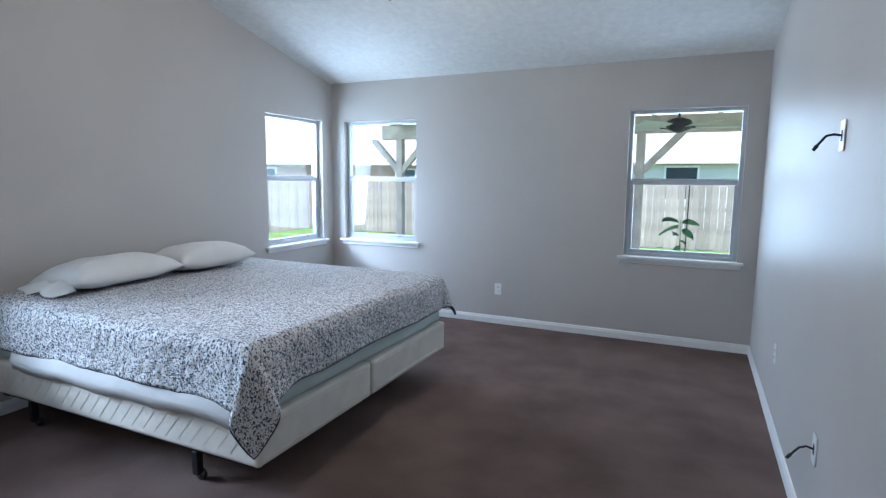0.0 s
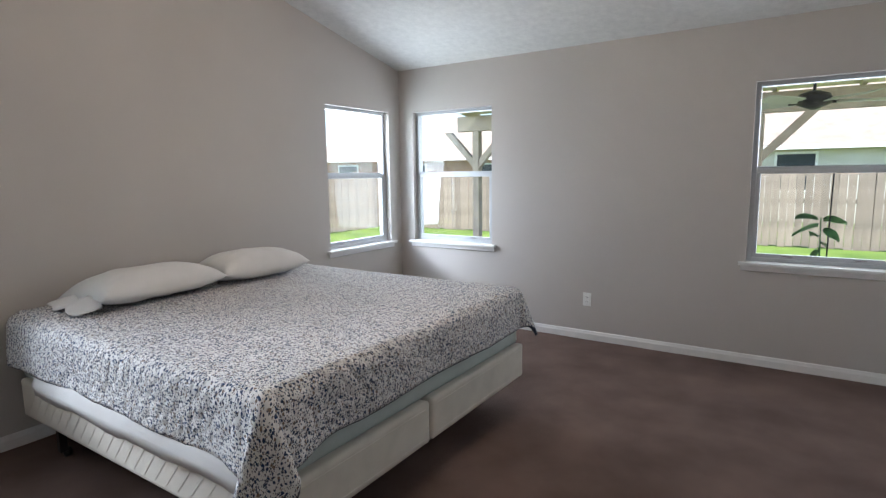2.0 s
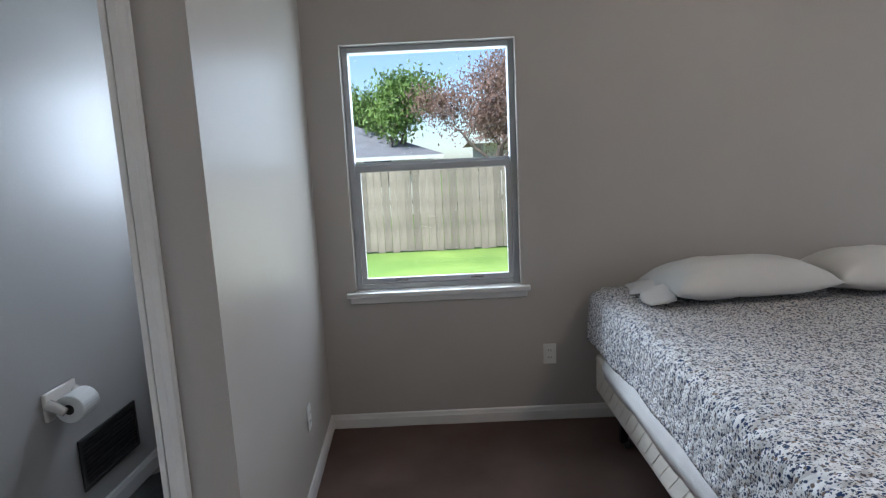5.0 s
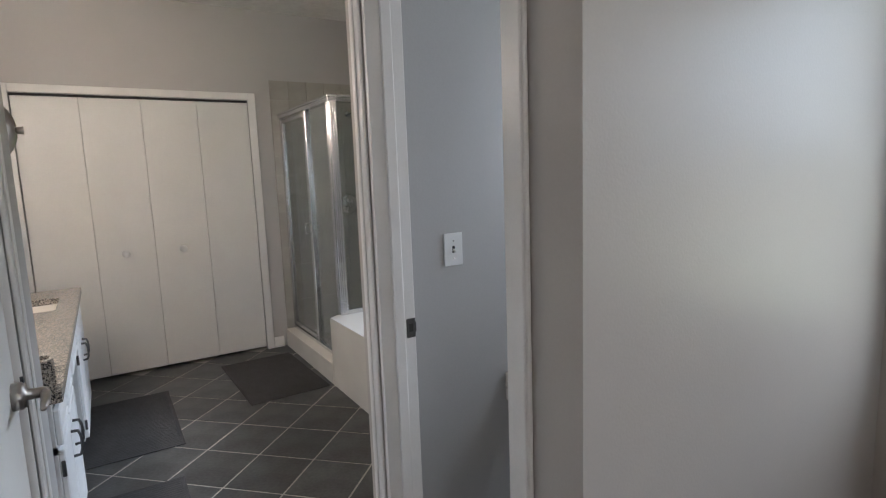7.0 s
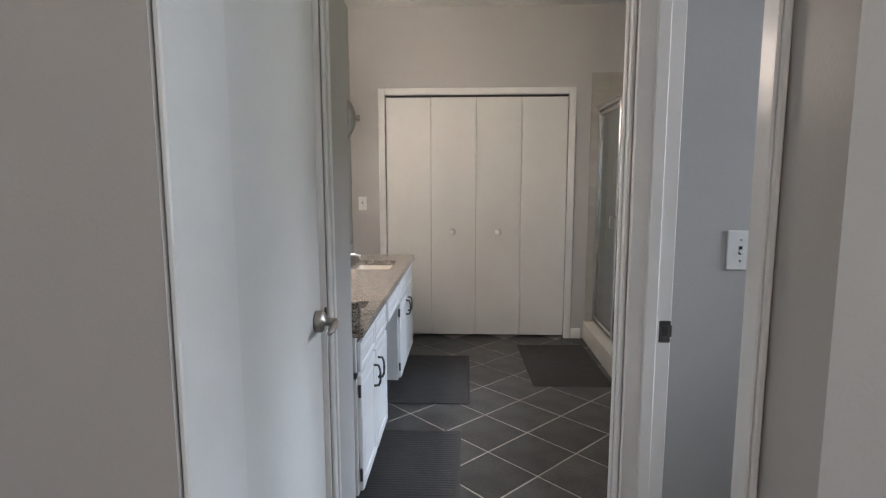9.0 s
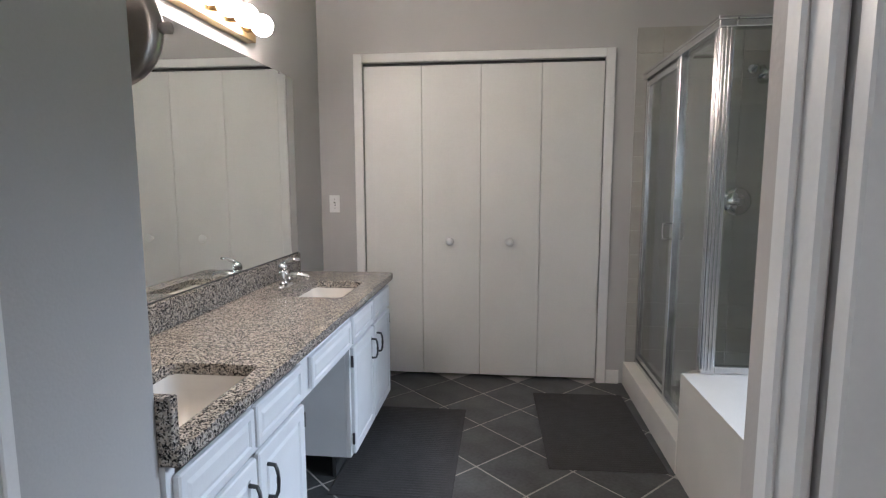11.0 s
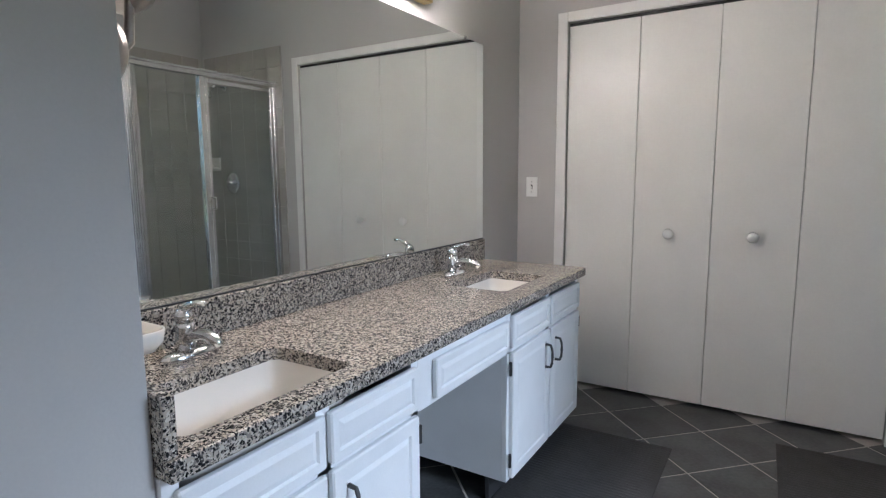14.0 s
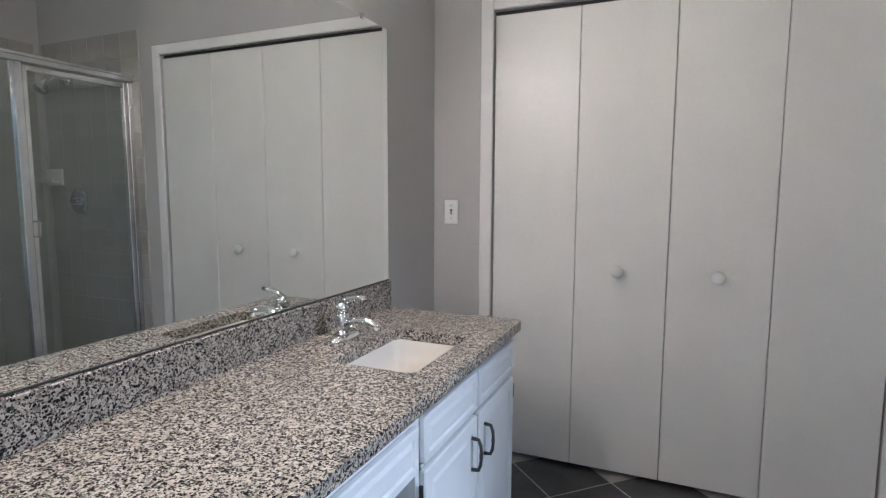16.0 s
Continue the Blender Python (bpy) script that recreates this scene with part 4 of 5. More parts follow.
def base_cabinet(y0, y1, label):
    """Sink base: two false drawer fronts over two doors. y0 is the north end."""
    ob = thing("vanity_cabinet", (0, 0, 0), label, "cabinet", "vanity cabinets")
    bm = bmesh.new()
    a, b = min(y0, y1), max(y0, y1)
    part("side_panel", bm_box(CF + 0.019, a, 0.095, VX - 0.003, a + 0.018, 0.748), CABPAINT, ob)
    part("side_panel", bm_box(CF + 0.019, b - 0.018, 0.095, VX - 0.003, b, 0.748), CABPAINT, ob)
    part("bottom_panel", bm_box(CF + 0.019, a + 0.018, 0.095, VX - 0.003, b - 0.018, 0.113), CABPAINT, ob)
    for c, d, e, g in ((a, b, 0.731, 0.748), (a, b, 0.095, 0.125), (a, b, 0.582, 0.608), (a, a + 0.03, 0.125, 0.731), (b - 0.03, b, 0.125, 0.731), ((a + b) / 2 - 0.02, (a + b) / 2 + 0.02, 0.125, 0.731)):
        box(bm, CF - 0.0005, c, e, CF + 0.018, d, g)
    part("face_frame", bm, CABPAINT, ob)
    part("toe_kick", bm_box(CF + 0.07, a, 0.0, CF + 0.085, b, 0.095), SLOT, ob, "dark recessed toe kick")
    mid = (a + b) / 2
    for c, d, hy, gy in ((a + 0.018, mid - 0.008, mid - 0.055, a + 0.02), (mid + 0.008, b - 0.018, mid + 0.055, b - 0.02)):
        bm = bmesh.new()
        raised_front(bm, CF, c, d, 0.604, 0.722)
        part("drawer_front", bm, CABPAINT, ob)
        bm = bmesh.new()
        raised_front(bm, CF, c, d, 0.105, 0.588)
        door = part("door", bm, CABPAINT, ob)
        handle(door, hy, 0.488)
        for z in (0.18, 0.53):
            h = bmesh.new()
            tube(h, [(CF - 0.012, gy - (0.012 if gy < mid else -0.012), z - 0.025), (CF - 0.012, gy - (0.012 if gy < mid else -0.012), z + 0.025)], 0.006, 8)
            part("hinge", h, PEWTER, door, "dark hinge knuckle")


base_cabinet(VN - 0.003, -1.985, "white vanity cabinet under the near sink")
base_cabinet(-2.55, -3.332, "white vanity cabinet under the far sink")
ap = thing("vanity_apron_drawer", (0, 0, 0), "white drawer over the open knee space", "drawer")
part("rail", bm_box(CF, -2.548, 0.585, CF + 0.02, -1.987, 0.748), CABPAINT, ap)
bm = bmesh.new()
raised_front(bm, CF, -2.535, -2.055, 0.602, 0.715)
part("drawer_front", bm, CABPAINT, ap)
part("drawer_box", bm_box(CF + 0.02, -2.50, 0.61, VX - 0.1, -2.07, 0.73), CABPAINT, ap)


S_SINK, N_SINK = (2.588, -2.868, 0.130, 0.195), (2.558, -1.548, 0.134, 0.218)


def rounded(cx, cy, hx, hy, r, k=6):
    pts = []
    for sx, sy, a0 in ((1, 1, 0), (-1, 1, 90), (-1, -1, 180), (1, -1, 270)):
        for i in range(k + 1):
            a = radians(a0 + 90 * i / k)
            pts.append((cx + sx * (hx - r) + r * math.cos(a), cy + sy * (hy - r) + r * math.sin(a)))
    return pts


def countertop():
    ob = thing("vanity_countertop", (0, 0, 0), "speckled grey and tan granite countertop with backsplash", "countertop")
    x0, x1, y0, y1 = 2.362, VX - 0.002, -3.372, VN - 0.002
    bm = bmesh.new()
    outer = [(x1, y1), (x0 + 0.004, y1), (x0, y1 - 0.004), (x0, y0 + 0.02), (x0 + 0.02, y0), (x1, y0)]
    holes = [rounded(*S_SINK, 0.03), rounded(*N_SINK, 0.03)]
    edges = []
    for ring in [outer] + holes:
        vs = [bm.verts.new((x, y, CT)) for x, y in ring]
        edges += [bm.edges.new((vs[i], vs[(i + 1) % len(vs)])) for i in range(len(vs))]
    bmesh.ops.triangle_fill(bm, use_beauty=True, use_dissolve=False, edges=edges)
    drop = []
    for f in bm.faces:
        c = f.calc_center_median()
        for cx, cy, hx, hy in (S_SINK, N_SINK):
            if abs(c.x - cx) < hx - 0.002 and abs(c.y - cy) < hy - 0.002 and all(abs(v.co.x - cx) < hx + 0.001 and abs(v.co.y - cy) < hy + 0.001 for v in f.verts):
                drop.append(f)
    bmesh.ops.delete(bm, geom=list(set(drop)), context="FACES")
    ext = bmesh.ops.extrude_face_region(bm, geom=bm.faces[:])
    bmesh.ops.translate(bm, vec=(0, 0, -0.036), verts=[v for v in ext["geom"] if isinstance(v, bmesh.types.BMVert)])
    top = part("slab", bm, GRANITE, ob)
    bv = top.modifiers.new("eased", "BEVEL")
    bv.width, bv.segments, bv.limit_method = 0.004, 2, "ANGLE"
    part("backsplash", bm_box(VX - 0.024, -3.378, CT + 0.0005, VX - 0.002, VN - 0.002, CT + 0.106, bevel=0.002), GRANITE, ob)
    part("side_splash", bm_box(x0 + 0.01, VN - 0.024, CT + 0.0005, VX - 0.025, VN - 0.002, CT + 0.106, bevel=0.002), GRANITE, ob)


countertop()


def sink(cx, cy, hx, hy, label):
    ob = thing("sink", (0, 0, 0), label, "sink", "undermount sinks")
    bm = bmesh.new()
    prev = None
    for k in range(9):
        t = k / 8
        z = CT - 0.034 - 0.125 * math.sin(t * math.pi / 2) ** 1.0
        s = 1.03 if k == 0 else 1 - 0.62 * (1 - math.cos(t * math.pi / 2)) ** 1.1
        sy = 1.02 if k == 0 else 1 - 0.55 * (1 - math.cos(t * math.pi / 2)) ** 1.6
        ring = [bm.verts.new((cx + (x - cx) * s, cy + (y - cy) * sy, z)) for x, y in rounded(cx, cy, hx, hy, 0.045)]
        if prev:
            for i in range(len(ring)):
                bm.faces.new((prev[i], prev[(i + 1) % len(ring)], ring[(i + 1) % len(ring)], ring[i]))
        prev = ring
    bm.faces.new(prev)
    part("basin", bm, PORCELAIN, ob, smooth=True)
    dr = bmesh.new()
    lathe(dr, [(0.022, 0.0), (0.022, 0.004), (0.016, 0.005), (0.006, 0.003)], (cx + 0.02, cy, CT - 0.158), "Z", 18)
    part("drain", dr, CHROME, ob, "chrome drain", True)


sink(*S_SINK, "bisque rectangular undermount sink by the closet")
sink(*N_SINK, "bisque rectangular undermount sink by the hall")


def faucet(x, y, label):
    """Single-lever faucet; the spout points to -x."""
    ob = thing("faucet", (x, y, CT), label, "faucet", "vanity faucets")
    bm = bmesh.new()
    lathe(bm, [(0.030, 0.001), (0.030, 0.012), (0.024, 0.020), (0.012, 0.022)], (0, 0, 0), "Z", 22, (1.0, 2.5))
    part("base", bm, CHROME, ob, smooth=True)
    bm = bmesh.new()
    lathe(bm, [(0.026, 0.015), (0.024, 0.05), (0.022, 0.075), (0.020, 0.085), (0.010, 0.090)], (0.008, 0, 0), "Z", 20)
    tube(bm, [(0.0, 0, 0.045), (-0.04, 0, 0.062), (-0.08, 0, 0.066), (-0.11, 0, 0.058), (-0.122, 0, 0.046)], [0.018, 0.017, 0.015, 0.013, 0.011], 14)
    part("spout", bm, CHROME, ob, smooth=True)
    bm = bmesh.new()
    lathe(bm, [(0.021, 0.088), (0.022, 0.105), (0.016, 0.118), (0.005, 0.122)], (0.010, 0, 0), "Z", 18)
    tube(bm, [(0.012, 0, 0.112), (-0.015, 0, 0.130), (-0.045, 0, 0.140), (-0.075, 0, 0.141)], [0.013, 0.010, 0.008, 0.006], 12)
    part("lever", bm, CHROME, ob, smooth=True)


faucet(2.80, -2.872, "chrome single-lever faucet at the far sink")
faucet(2.80, -1.595, "chrome single-lever faucet at the near sink")

mr = thing("vanity_mirror", (0, 0, 0), "wide frameless wall mirror above the vanity", "mirror")
part("glass", bm_box(VX - 0.010, -3.378, CT + 0.111, VX - 0.004, VN - 0.006, 1.875), MIRROR, mr)
part("edge_strip", bm_box(VX - 0.013, -3.381, CT + 0.1068, VX - 0.003, VN - 0.005, CT + 0.111), SLOT, mr, "dark mirror channel")
for y in (-3.2, -1.6):
    part("clip", bm_box(VX - 0.014, y - 0.01, 1.865, VX - 0.003, y + 0.01, 1.885, bevel=0.002), CHROME, mr)


def light_bar():
    ob = thing("vanity_light_bar", (0, 0, 0), "lit brass vanity light bar with round globe bulbs", "wall light")
    part("bar", bm_box(VX - 0.05, -2.85, 1.935, VX - 0.002, -1.63, 2.035, bevel=0.008, seg=2), BRASS, ob)
    for i in range(8):
        y = -2.75 + i * 0.15
        cup = bmesh.new()
        lathe(cup, [(0.024, -0.050), (0.026, -0.075), (0.020, -0.085)], (VX, y, 1.985), "X", 16)
        c = part("socket", cup, BRASS, ob, smooth=True)
        gl = bmesh.new()
        bmesh.ops.create_uvsphere(gl, u_segments=20, v_segments=12, radius=0.047, matrix=Matrix.Translation((VX - 0.125, y, 1.985)))
        part("globe_bulb", gl, BULB, c, "glowing white globe bulb", True)


light_bar()


def makeup_mirror():
    ob = thing("makeup_mirror", (2.465, VN, 1.49), "round swivel makeup mirror on a wall arm", "makeup mirror")
    bm = bmesh.new()
    lathe(bm, [(0.058, -0.002), (0.056, -0.014), (0.046, -0.032), (0.028, -0.043), (0.010, -0.046)], (0.02, 0, -0.08), "Y", 24)
    part("wall_plate", bm, NICKEL, ob, smooth=True)
    bm = bmesh.new()
    tube(bm, [(0.02, -0.04, -0.08), (0.02, -0.06, -0.06), (0.02, -0.065, 0.0), (0.02, -0.07, 0.08)], 0.008, 10)
    part("arm", bm, NICKEL, ob, smooth=True)
    bm = bmesh.new()
    lathe(bm, [(0.09, -0.030), (0.106, -0.034), (0.112, -0.046), (0.106, -0.060), (0.094, -0.062)], (0.035, -0.03, 0.10), "Y", 32)
    rim = part("rim", bm, NICKEL, ob, smooth=True)
    bm = bmesh.new()
    lathe(bm, [(0.094, -0.0625), (0.094, -0.064)], (0.035, -0.03, 0.10), "Y", 32)
    part("mirror_face", bm, MIRROR, rim)
    bm = bmesh.new()
    tube(bm, [(-0.07, -0.076, 0.10), (-0.092, -0.076, 0.10)], [0.010, 0.012], 12)
    part("swivel_knob", bm, NICKEL, rim, smooth=True)


makeup_mirror()


def soap_dish():
    ob = thing("soap_dish", (2.56, VN, 0.945), "bisque ceramic soap dish on the wall", "soap dish")
    bm = bmesh.new()
    box(bm, -0.075, -0.012, -0.03, 0.075, -0.001, 0.05, bevel=0.004, seg=2)
    part("backplate", bm, PORCELAIN, ob)
    bm = bmesh.new()
    prev = None
    for s, z in ((0.75, -0.028), (0.95, -0.01), (1.0, 0.012), (0.92, 0.012), (0.85, -0.002)):
        ring = [bm.verts.new((x * s, -0.055 + (y + 0.055) * s, z)) for x, y in rounded(0, -0.055, 0.07, 0.045, 0.03)]
        if prev:
            for i in range(len(ring)):
                bm.faces.new((prev[i], prev[(i + 1) % len(ring)], ring[(i + 1) % len(ring)], ring[i]))
        else:
            bm.faces.new(ring)
        prev = ring
    bm.faces.new(prev)
    part("tray", bm, PORCELAIN, ob, smooth=True)


soap_dish()


# ---- bath mats ----
def bath_mat(x0, x1, y0, y1, label, turn=0.0):
    cx, cy = (x0 + x1) / 2, (y0 + y1) / 2
    ob = thing("bath_mat", (cx, cy, 0.0), label, "bath mat", "charcoal bath mats", turn=turn)
    hx, hy = (x1 - x0) / 2, (y1 - y0) / 2
    part("base", bm_box(-hx, -hy, 0.0005, hx, hy, 0.006, bevel=0.002), MATRUB, ob)
    bm = bmesh.new()
    k = int(hy * 2 / 0.02)
    for i in range(k):
        y = -hy + 0.02 + (2 * hy - 0.04) * i / (k - 1)
        vs = [bm.verts.new(p) for p in ((-hx + 0.02, y - 0.006, 0.006), (hx - 0.02, y - 0.006, 0.006), (hx - 0.02, y, 0.0085), (-hx + 0.02, y, 0.0085), (-hx + 0.02, y + 0.006, 0.006), (hx - 0.02, y + 0.006, 0.006))]
        bm.faces.new((vs[0], vs[1], vs[2], vs[3]))
        bm.faces.new((vs[3], vs[2], vs[5], vs[4]))
    part("ribs", bm, MATRUB, ob)


bath_mat(1.94, 2.46, -3.32, -2.41, "charcoal ribbed bath mat at the far sink")
bath_mat(1.99, 2.44, -2.045, -1.14, "charcoal ribbed bath mat at the near sink")
bath_mat(1.005, 1.535, -3.62, -2.72, "charcoal ribbed bath mat by the shower", 1.5)

# ---- tub and shower ----
TF, TD, PY = 0.965, 0.485, -2.70       # tub front, deck height, shower side wall


def tub():
    ob = thing("bathtub", (0, 0, 0), "cream soaking tub set in a marble-look deck", "bathtub")
    y0, y1 = PY - 0.03, -0.898
    part("front_panel", bm_box(TF - 0.02, y0, 0, TF, y1, TD - 0.018), TUBWHITE, ob)
    part("end_panel", bm_box(0.003, y0, 0, TF - 0.02, y0 + 0.02, TD - 0.018), TUBWHITE, ob)
    cx, cy, hx, hy = 0.46, (y0 + y1) / 2 + 0.02, 0.34, 0.70
    bm = bmesh.new()
    k = 56
    oval = [(cx + hx * math.copysign(abs(math.cos(a)) ** 0.8, math.cos(a)), cy + hy * math.copysign(abs(math.sin(a)) ** 0.8, math.sin(a))) for a in (2 * math.pi * i / k for i in range(k))]
    x0, x1 = 0.003, TF + 0.012

    def out(p):
        dx, dy = p[0] - cx, p[1] - cy
        s = min((x1 - cx if dx > 0 else cx - x0) / max(abs(dx), 1e-6), (y1 - cy if dy > 0 else cy - y0) / max(abs(dy), 1e-6))
        return cx + dx * s, cy + dy * s
    rings = []
    for f in (0, 1):
        rings.append([bm.verts.new((*out(p), TD - 0.018 + 0.018 * f)) for p in oval])
    for s, z in ((1.06, TD), (1.02, TD - 0.006), (0.98, TD - 0.03), (0.94, TD - 0.14), (0.88, TD - 0.28), (0.76, TD - 0.36), (0.4, TD - 0.38)):
        rings.append([bm.verts.new((cx + (p[0] - cx) * s, cy + (p[1] - cy) * s, z)) for p in oval])
    for u, v in zip(rings, rings[1:]):
        for i in range(k):
            bm.faces.new((u[i], u[(i + 1) % k], v[(i + 1) % k], v[i]))
    bm.faces.new(rings[-1])
    d = part("deck_and_bowl", bm, TUBWHITE, ob)
    d.data.polygons.foreach_set("use_smooth", [True] * len(d.data.polygons))
    es = d.modifiers.new("edge", "EDGE_SPLIT")
    es.split_angle = radians(40)
    dr = bmesh.new()
    lathe(dr, [(0.03, 0.0), (0.03, 0.004), (0.01, 0.005)], (cx, cy - 0.3, TD - 0.379), "Z", 18)
    part("drain", dr, CHROME, ob, smooth=True)


tub()


def shower():
    ob = thing("shower_enclosure", (0, 0, 0), "framed shower with clear glass panels and a cream curb", "shower")
    gx, top = 0.875, 1.90
    y_end = SY + 0.014
    bm = bmesh.new()
    box(bm, 0.81, y_end, 0.0, 0.968, PY - 0.032, 0.150, bevel=0.006, seg=2)
    part("curb", bm, TUBWHITE, ob)
    part("pan", bm_box(0.014, y_end, 0.0, 0.81, PY - 0.032, 0.04), TUBWHITE, ob)

    def rail(name, *a):
        m = bmesh.new()
        box(m, *a, bevel=0.003)
        return part(name, m, ALU, ob)
    post = bmesh.new()
    box(post, gx - 0.028, PY - 0.028, TD + 0.001, gx + 0.028, PY + 0.028, top, bevel=0.004)
    ribs = []
    for s in (-0.014, 0.0, 0.014):
        ribs.append((gx + 0.0285, PY + s - 0.004, TD + 0.02, gx + 0.033, PY + s + 0.004, top))
        ribs.append((gx + s - 0.004, PY + 0.0285, TD + 0.02, gx + s + 0.004, PY + 0.033, top))
    corner = part("corner_post", post, ALU, ob)
    for r in ribs:
        part("rib", bm_box(*r, bevel=0.001), ALU, corner)
    low = bmesh.new()
    box(low, gx - 0.02, PY - 0.055, 0.151, gx + 0.02, PY - 0.030, top, bevel=0.003)
    part("side_post", low, ALU, ob)
    for nm, a in (("header_front", (gx - 0.03, y_end, top, gx + 0.034, PY + 0.034, top + 0.028)), ("header_front_lip", (gx - 0.034, y_end, top + 0.028, gx + 0.040, PY + 0.040, top + 0.042))):
        rail(nm, *a)
    rail("header_side", 0.003, PY - 0.03, top, gx - 0.031, PY + 0.034, top + 0.028)
    rail("header_side_lip", 0.003, PY - 0.034, top + 0.0281, gx - 0.035, PY + 0.040, top + 0.042)
    rail("side_sill", 0.003, PY - 0.018, TD + 0.001, gx - 0.029, PY + 0.018, TD + 0.035)
    rail("side_wall_jamb", 0.003, PY - 0.016, TD + 0.036, 0.03, PY + 0.016, top)
    rail("front_sill", gx - 0.022, y_end, 0.151, gx + 0.022, PY - 0.056, 0.177)
    rail("wall_jamb", gx - 0.02, y_end, 0.178, gx + 0.02, y_end + 0.03, top)
    YM = -3.20
    rail("mullion", gx - 0.022, YM - 0.02, 0.178, gx + 0.022, YM + 0.02, top)
    dr = bmesh.new()
    box(dr, gx - 0.012, y_end + 0.032, 0.185, gx + 0.016, y_end + 0.058, top - 0.01, bevel=0.003)
    box(dr, gx - 0.012, YM - 0.047, 0.185, gx + 0.016, YM - 0.022, top - 0.01, bevel=0.003)
    box(dr, gx - 0.012, y_end + 0.058, top - 0.04, gx + 0.016, YM - 0.047, top - 0.01, bevel=0.003)
    box(dr, gx - 0.012, y_end + 0.058, 0.185, gx + 0.016, YM - 0.047, 0.215, bevel=0.003)
    door = part("door_frame", dr, ALU, ob)
    part("door_glass", bm_box(gx, y_end + 0.056, 0.213, gx + 0.005, YM - 0.045, top - 0.038), SHGLASS, door, "clear door glass")
    h = bmesh.new()
    for s in (1, -1):
        x = gx + (0.016 if s > 0 else -0.012)
        tube(h, [(x, YM - 0.035, 1.085), (x + s * 0.035, YM - 0.035, 1.085), (x + s * 0.038, YM - 0.035, 1.045), (x + s * 0.035, YM - 0.035, 1.005), (x, YM - 0.035, 1.005)], 0.0045, 8)
    part("door_handle", h, CHROME, door, "small square pull handle", True)
    part("fixed_glass", bm_box(gx, YM + 0.02, 0.178, gx + 0.005, PY - 0.055, top), SHGLASS, ob, "clear fixed glass panel")
    part("side_glass", bm_box(0.03, PY - 0.0025, TD + 0.035, gx - 0.028, PY + 0.0025, top), SHGLASS, ob, "clear side glass panel")


shower()


def shower_fittings():
    yw = SY + 0.013
    ob = thing("wall_shower", (0.29, yw, 1.955), "chrome shower head on a bent arm", "shower head")
    bm = bmesh.new()
    lathe(bm, [(0.030, 0.0), (0.028, 0.008), (0.012, 0.014)], (0, 0, 0), "Y", 18)
    part("flange", bm, CHROME, ob, smooth=True)
    bm = bmesh.new()
    tube(bm, [(0, 0.008, 0), (0, 0.08, 0.01), (0, 0.13, -0.02)], 0.010, 10)
    part("arm", bm, CHROME, ob, smooth=True)
    bm = bmesh.new()
    tube(bm, [(0, 0.125, -0.01), (0, 0.15, -0.045), (0, 0.168, -0.075), (0, 0.175, -0.085)], [0.016, 0.022, 0.043, 0.042], 20)
    part("rose", bm, CHROME, ob, smooth=True)
    ob = thing("shower_valve", (0.332, yw, 1.176), "round chrome shower valve with a lever", "shower valve")
    bm = bmesh.new()
    lathe(bm, [(0.085, 0.0), (0.083, 0.006), (0.06, 0.014), (0.03, 0.018), (0.026, 0.05), (0.016, 0.056)], (0, 0, 0), "Y", 28)
    part("escutcheon", bm, CHROME, ob, smooth=True)
    bm = bmesh.new()
    tube(bm, [(0, 0.045, 0), (0.03, 0.055, -0.005), (0.075, 0.058, -0.008)], [0.011, 0.009, 0.006], 10)
    part("lever", bm, CHROME, ob, smooth=True)
    ob = thing("shower_soap_dish", (0.105, yw, 1.335), "beige ceramic soap dish set in shower tile", "soap dish", turn=90)
    part("backplate", bm_box(0.0, -0.08, -0.055, 0.014, 0.08, 0.055, bevel=0.004, seg=2), PORCELAIN, ob)
    bm = bmesh.new()
    box(bm, 0.012, -0.065, -0.04, 0.07, 0.065, -0.025, bevel=0.004)
    box(bm, 0.058, -0.065, -0.025, 0.07, 0.065, -0.008, bevel=0.003)
    part("tray", bm, PORCELAIN, ob)


shower_fittings()

# ---- outdoors ----
GZ = -0.15
bm = bmesh.new()
vs = [bm.verts.new(p) for p in ((-400, -400, GZ), (400, -400, GZ), (400, 400, GZ), (-400, 400, GZ))]
bm.faces.new(vs)
solo("ground", bm, GRASS, "green lawn reaching to the horizon", "lawn", kind="structure")
solo("pavement_patio", bm_box(-1.6, NY + 0.14, GZ, 6.2, 8.3, GZ + 0.07), CONCRETE, "concrete patio slab", "patio", kind="structure")


def fence(name, start, step, n, turn, hgt, label):
    """Weathered board fence; boards run along local x."""
    ob = thing(name, (*start, GZ), label, "fence", turn=turn)
    meshes = []
    for k in range(4):
        bm = bmesh.new()
        box(bm, 0.003, -0.01, 0.02, step - 0.004, 0.01, hgt - 0.02 * k)
        meshes.append(finish("plank", bm, FENCEWOOD))
    rnd = random.Random(7)
    for i in range(n):
        p = new("plank", meshes[rnd.randrange(4)])
        p.parent = ob
        p.location = (i * step, rnd.uniform(-0.006, 0.006), rnd.uniform(-0.02, 0.015))
        p.rotation_euler = (0, rnd.uniform(-0.006, 0.006), 0)
    for z in (0.35, 0.95, 1.5):
        part("rail", bm_box(0, 0.012, z - 0.045, n * step, 0.05, z + 0.045), FENCEWOOD, ob)
    for i in range(0, n, 17):
        part("post", bm_box(i * step - 0.045, 0.05, 0, i * step + 0.045, 0.14, hgt + 0.04), FENCEWOOD, ob)


fence("fence_west", (-7.4, -9.0), 0.14, 165, 90, 1.66, "weathered wooden board fence across the west lawn")
fence("fence_north", (-7.3, 13.6), 0.14, 165, 0, 1.55, "weathered wooden board fence behind the patio")


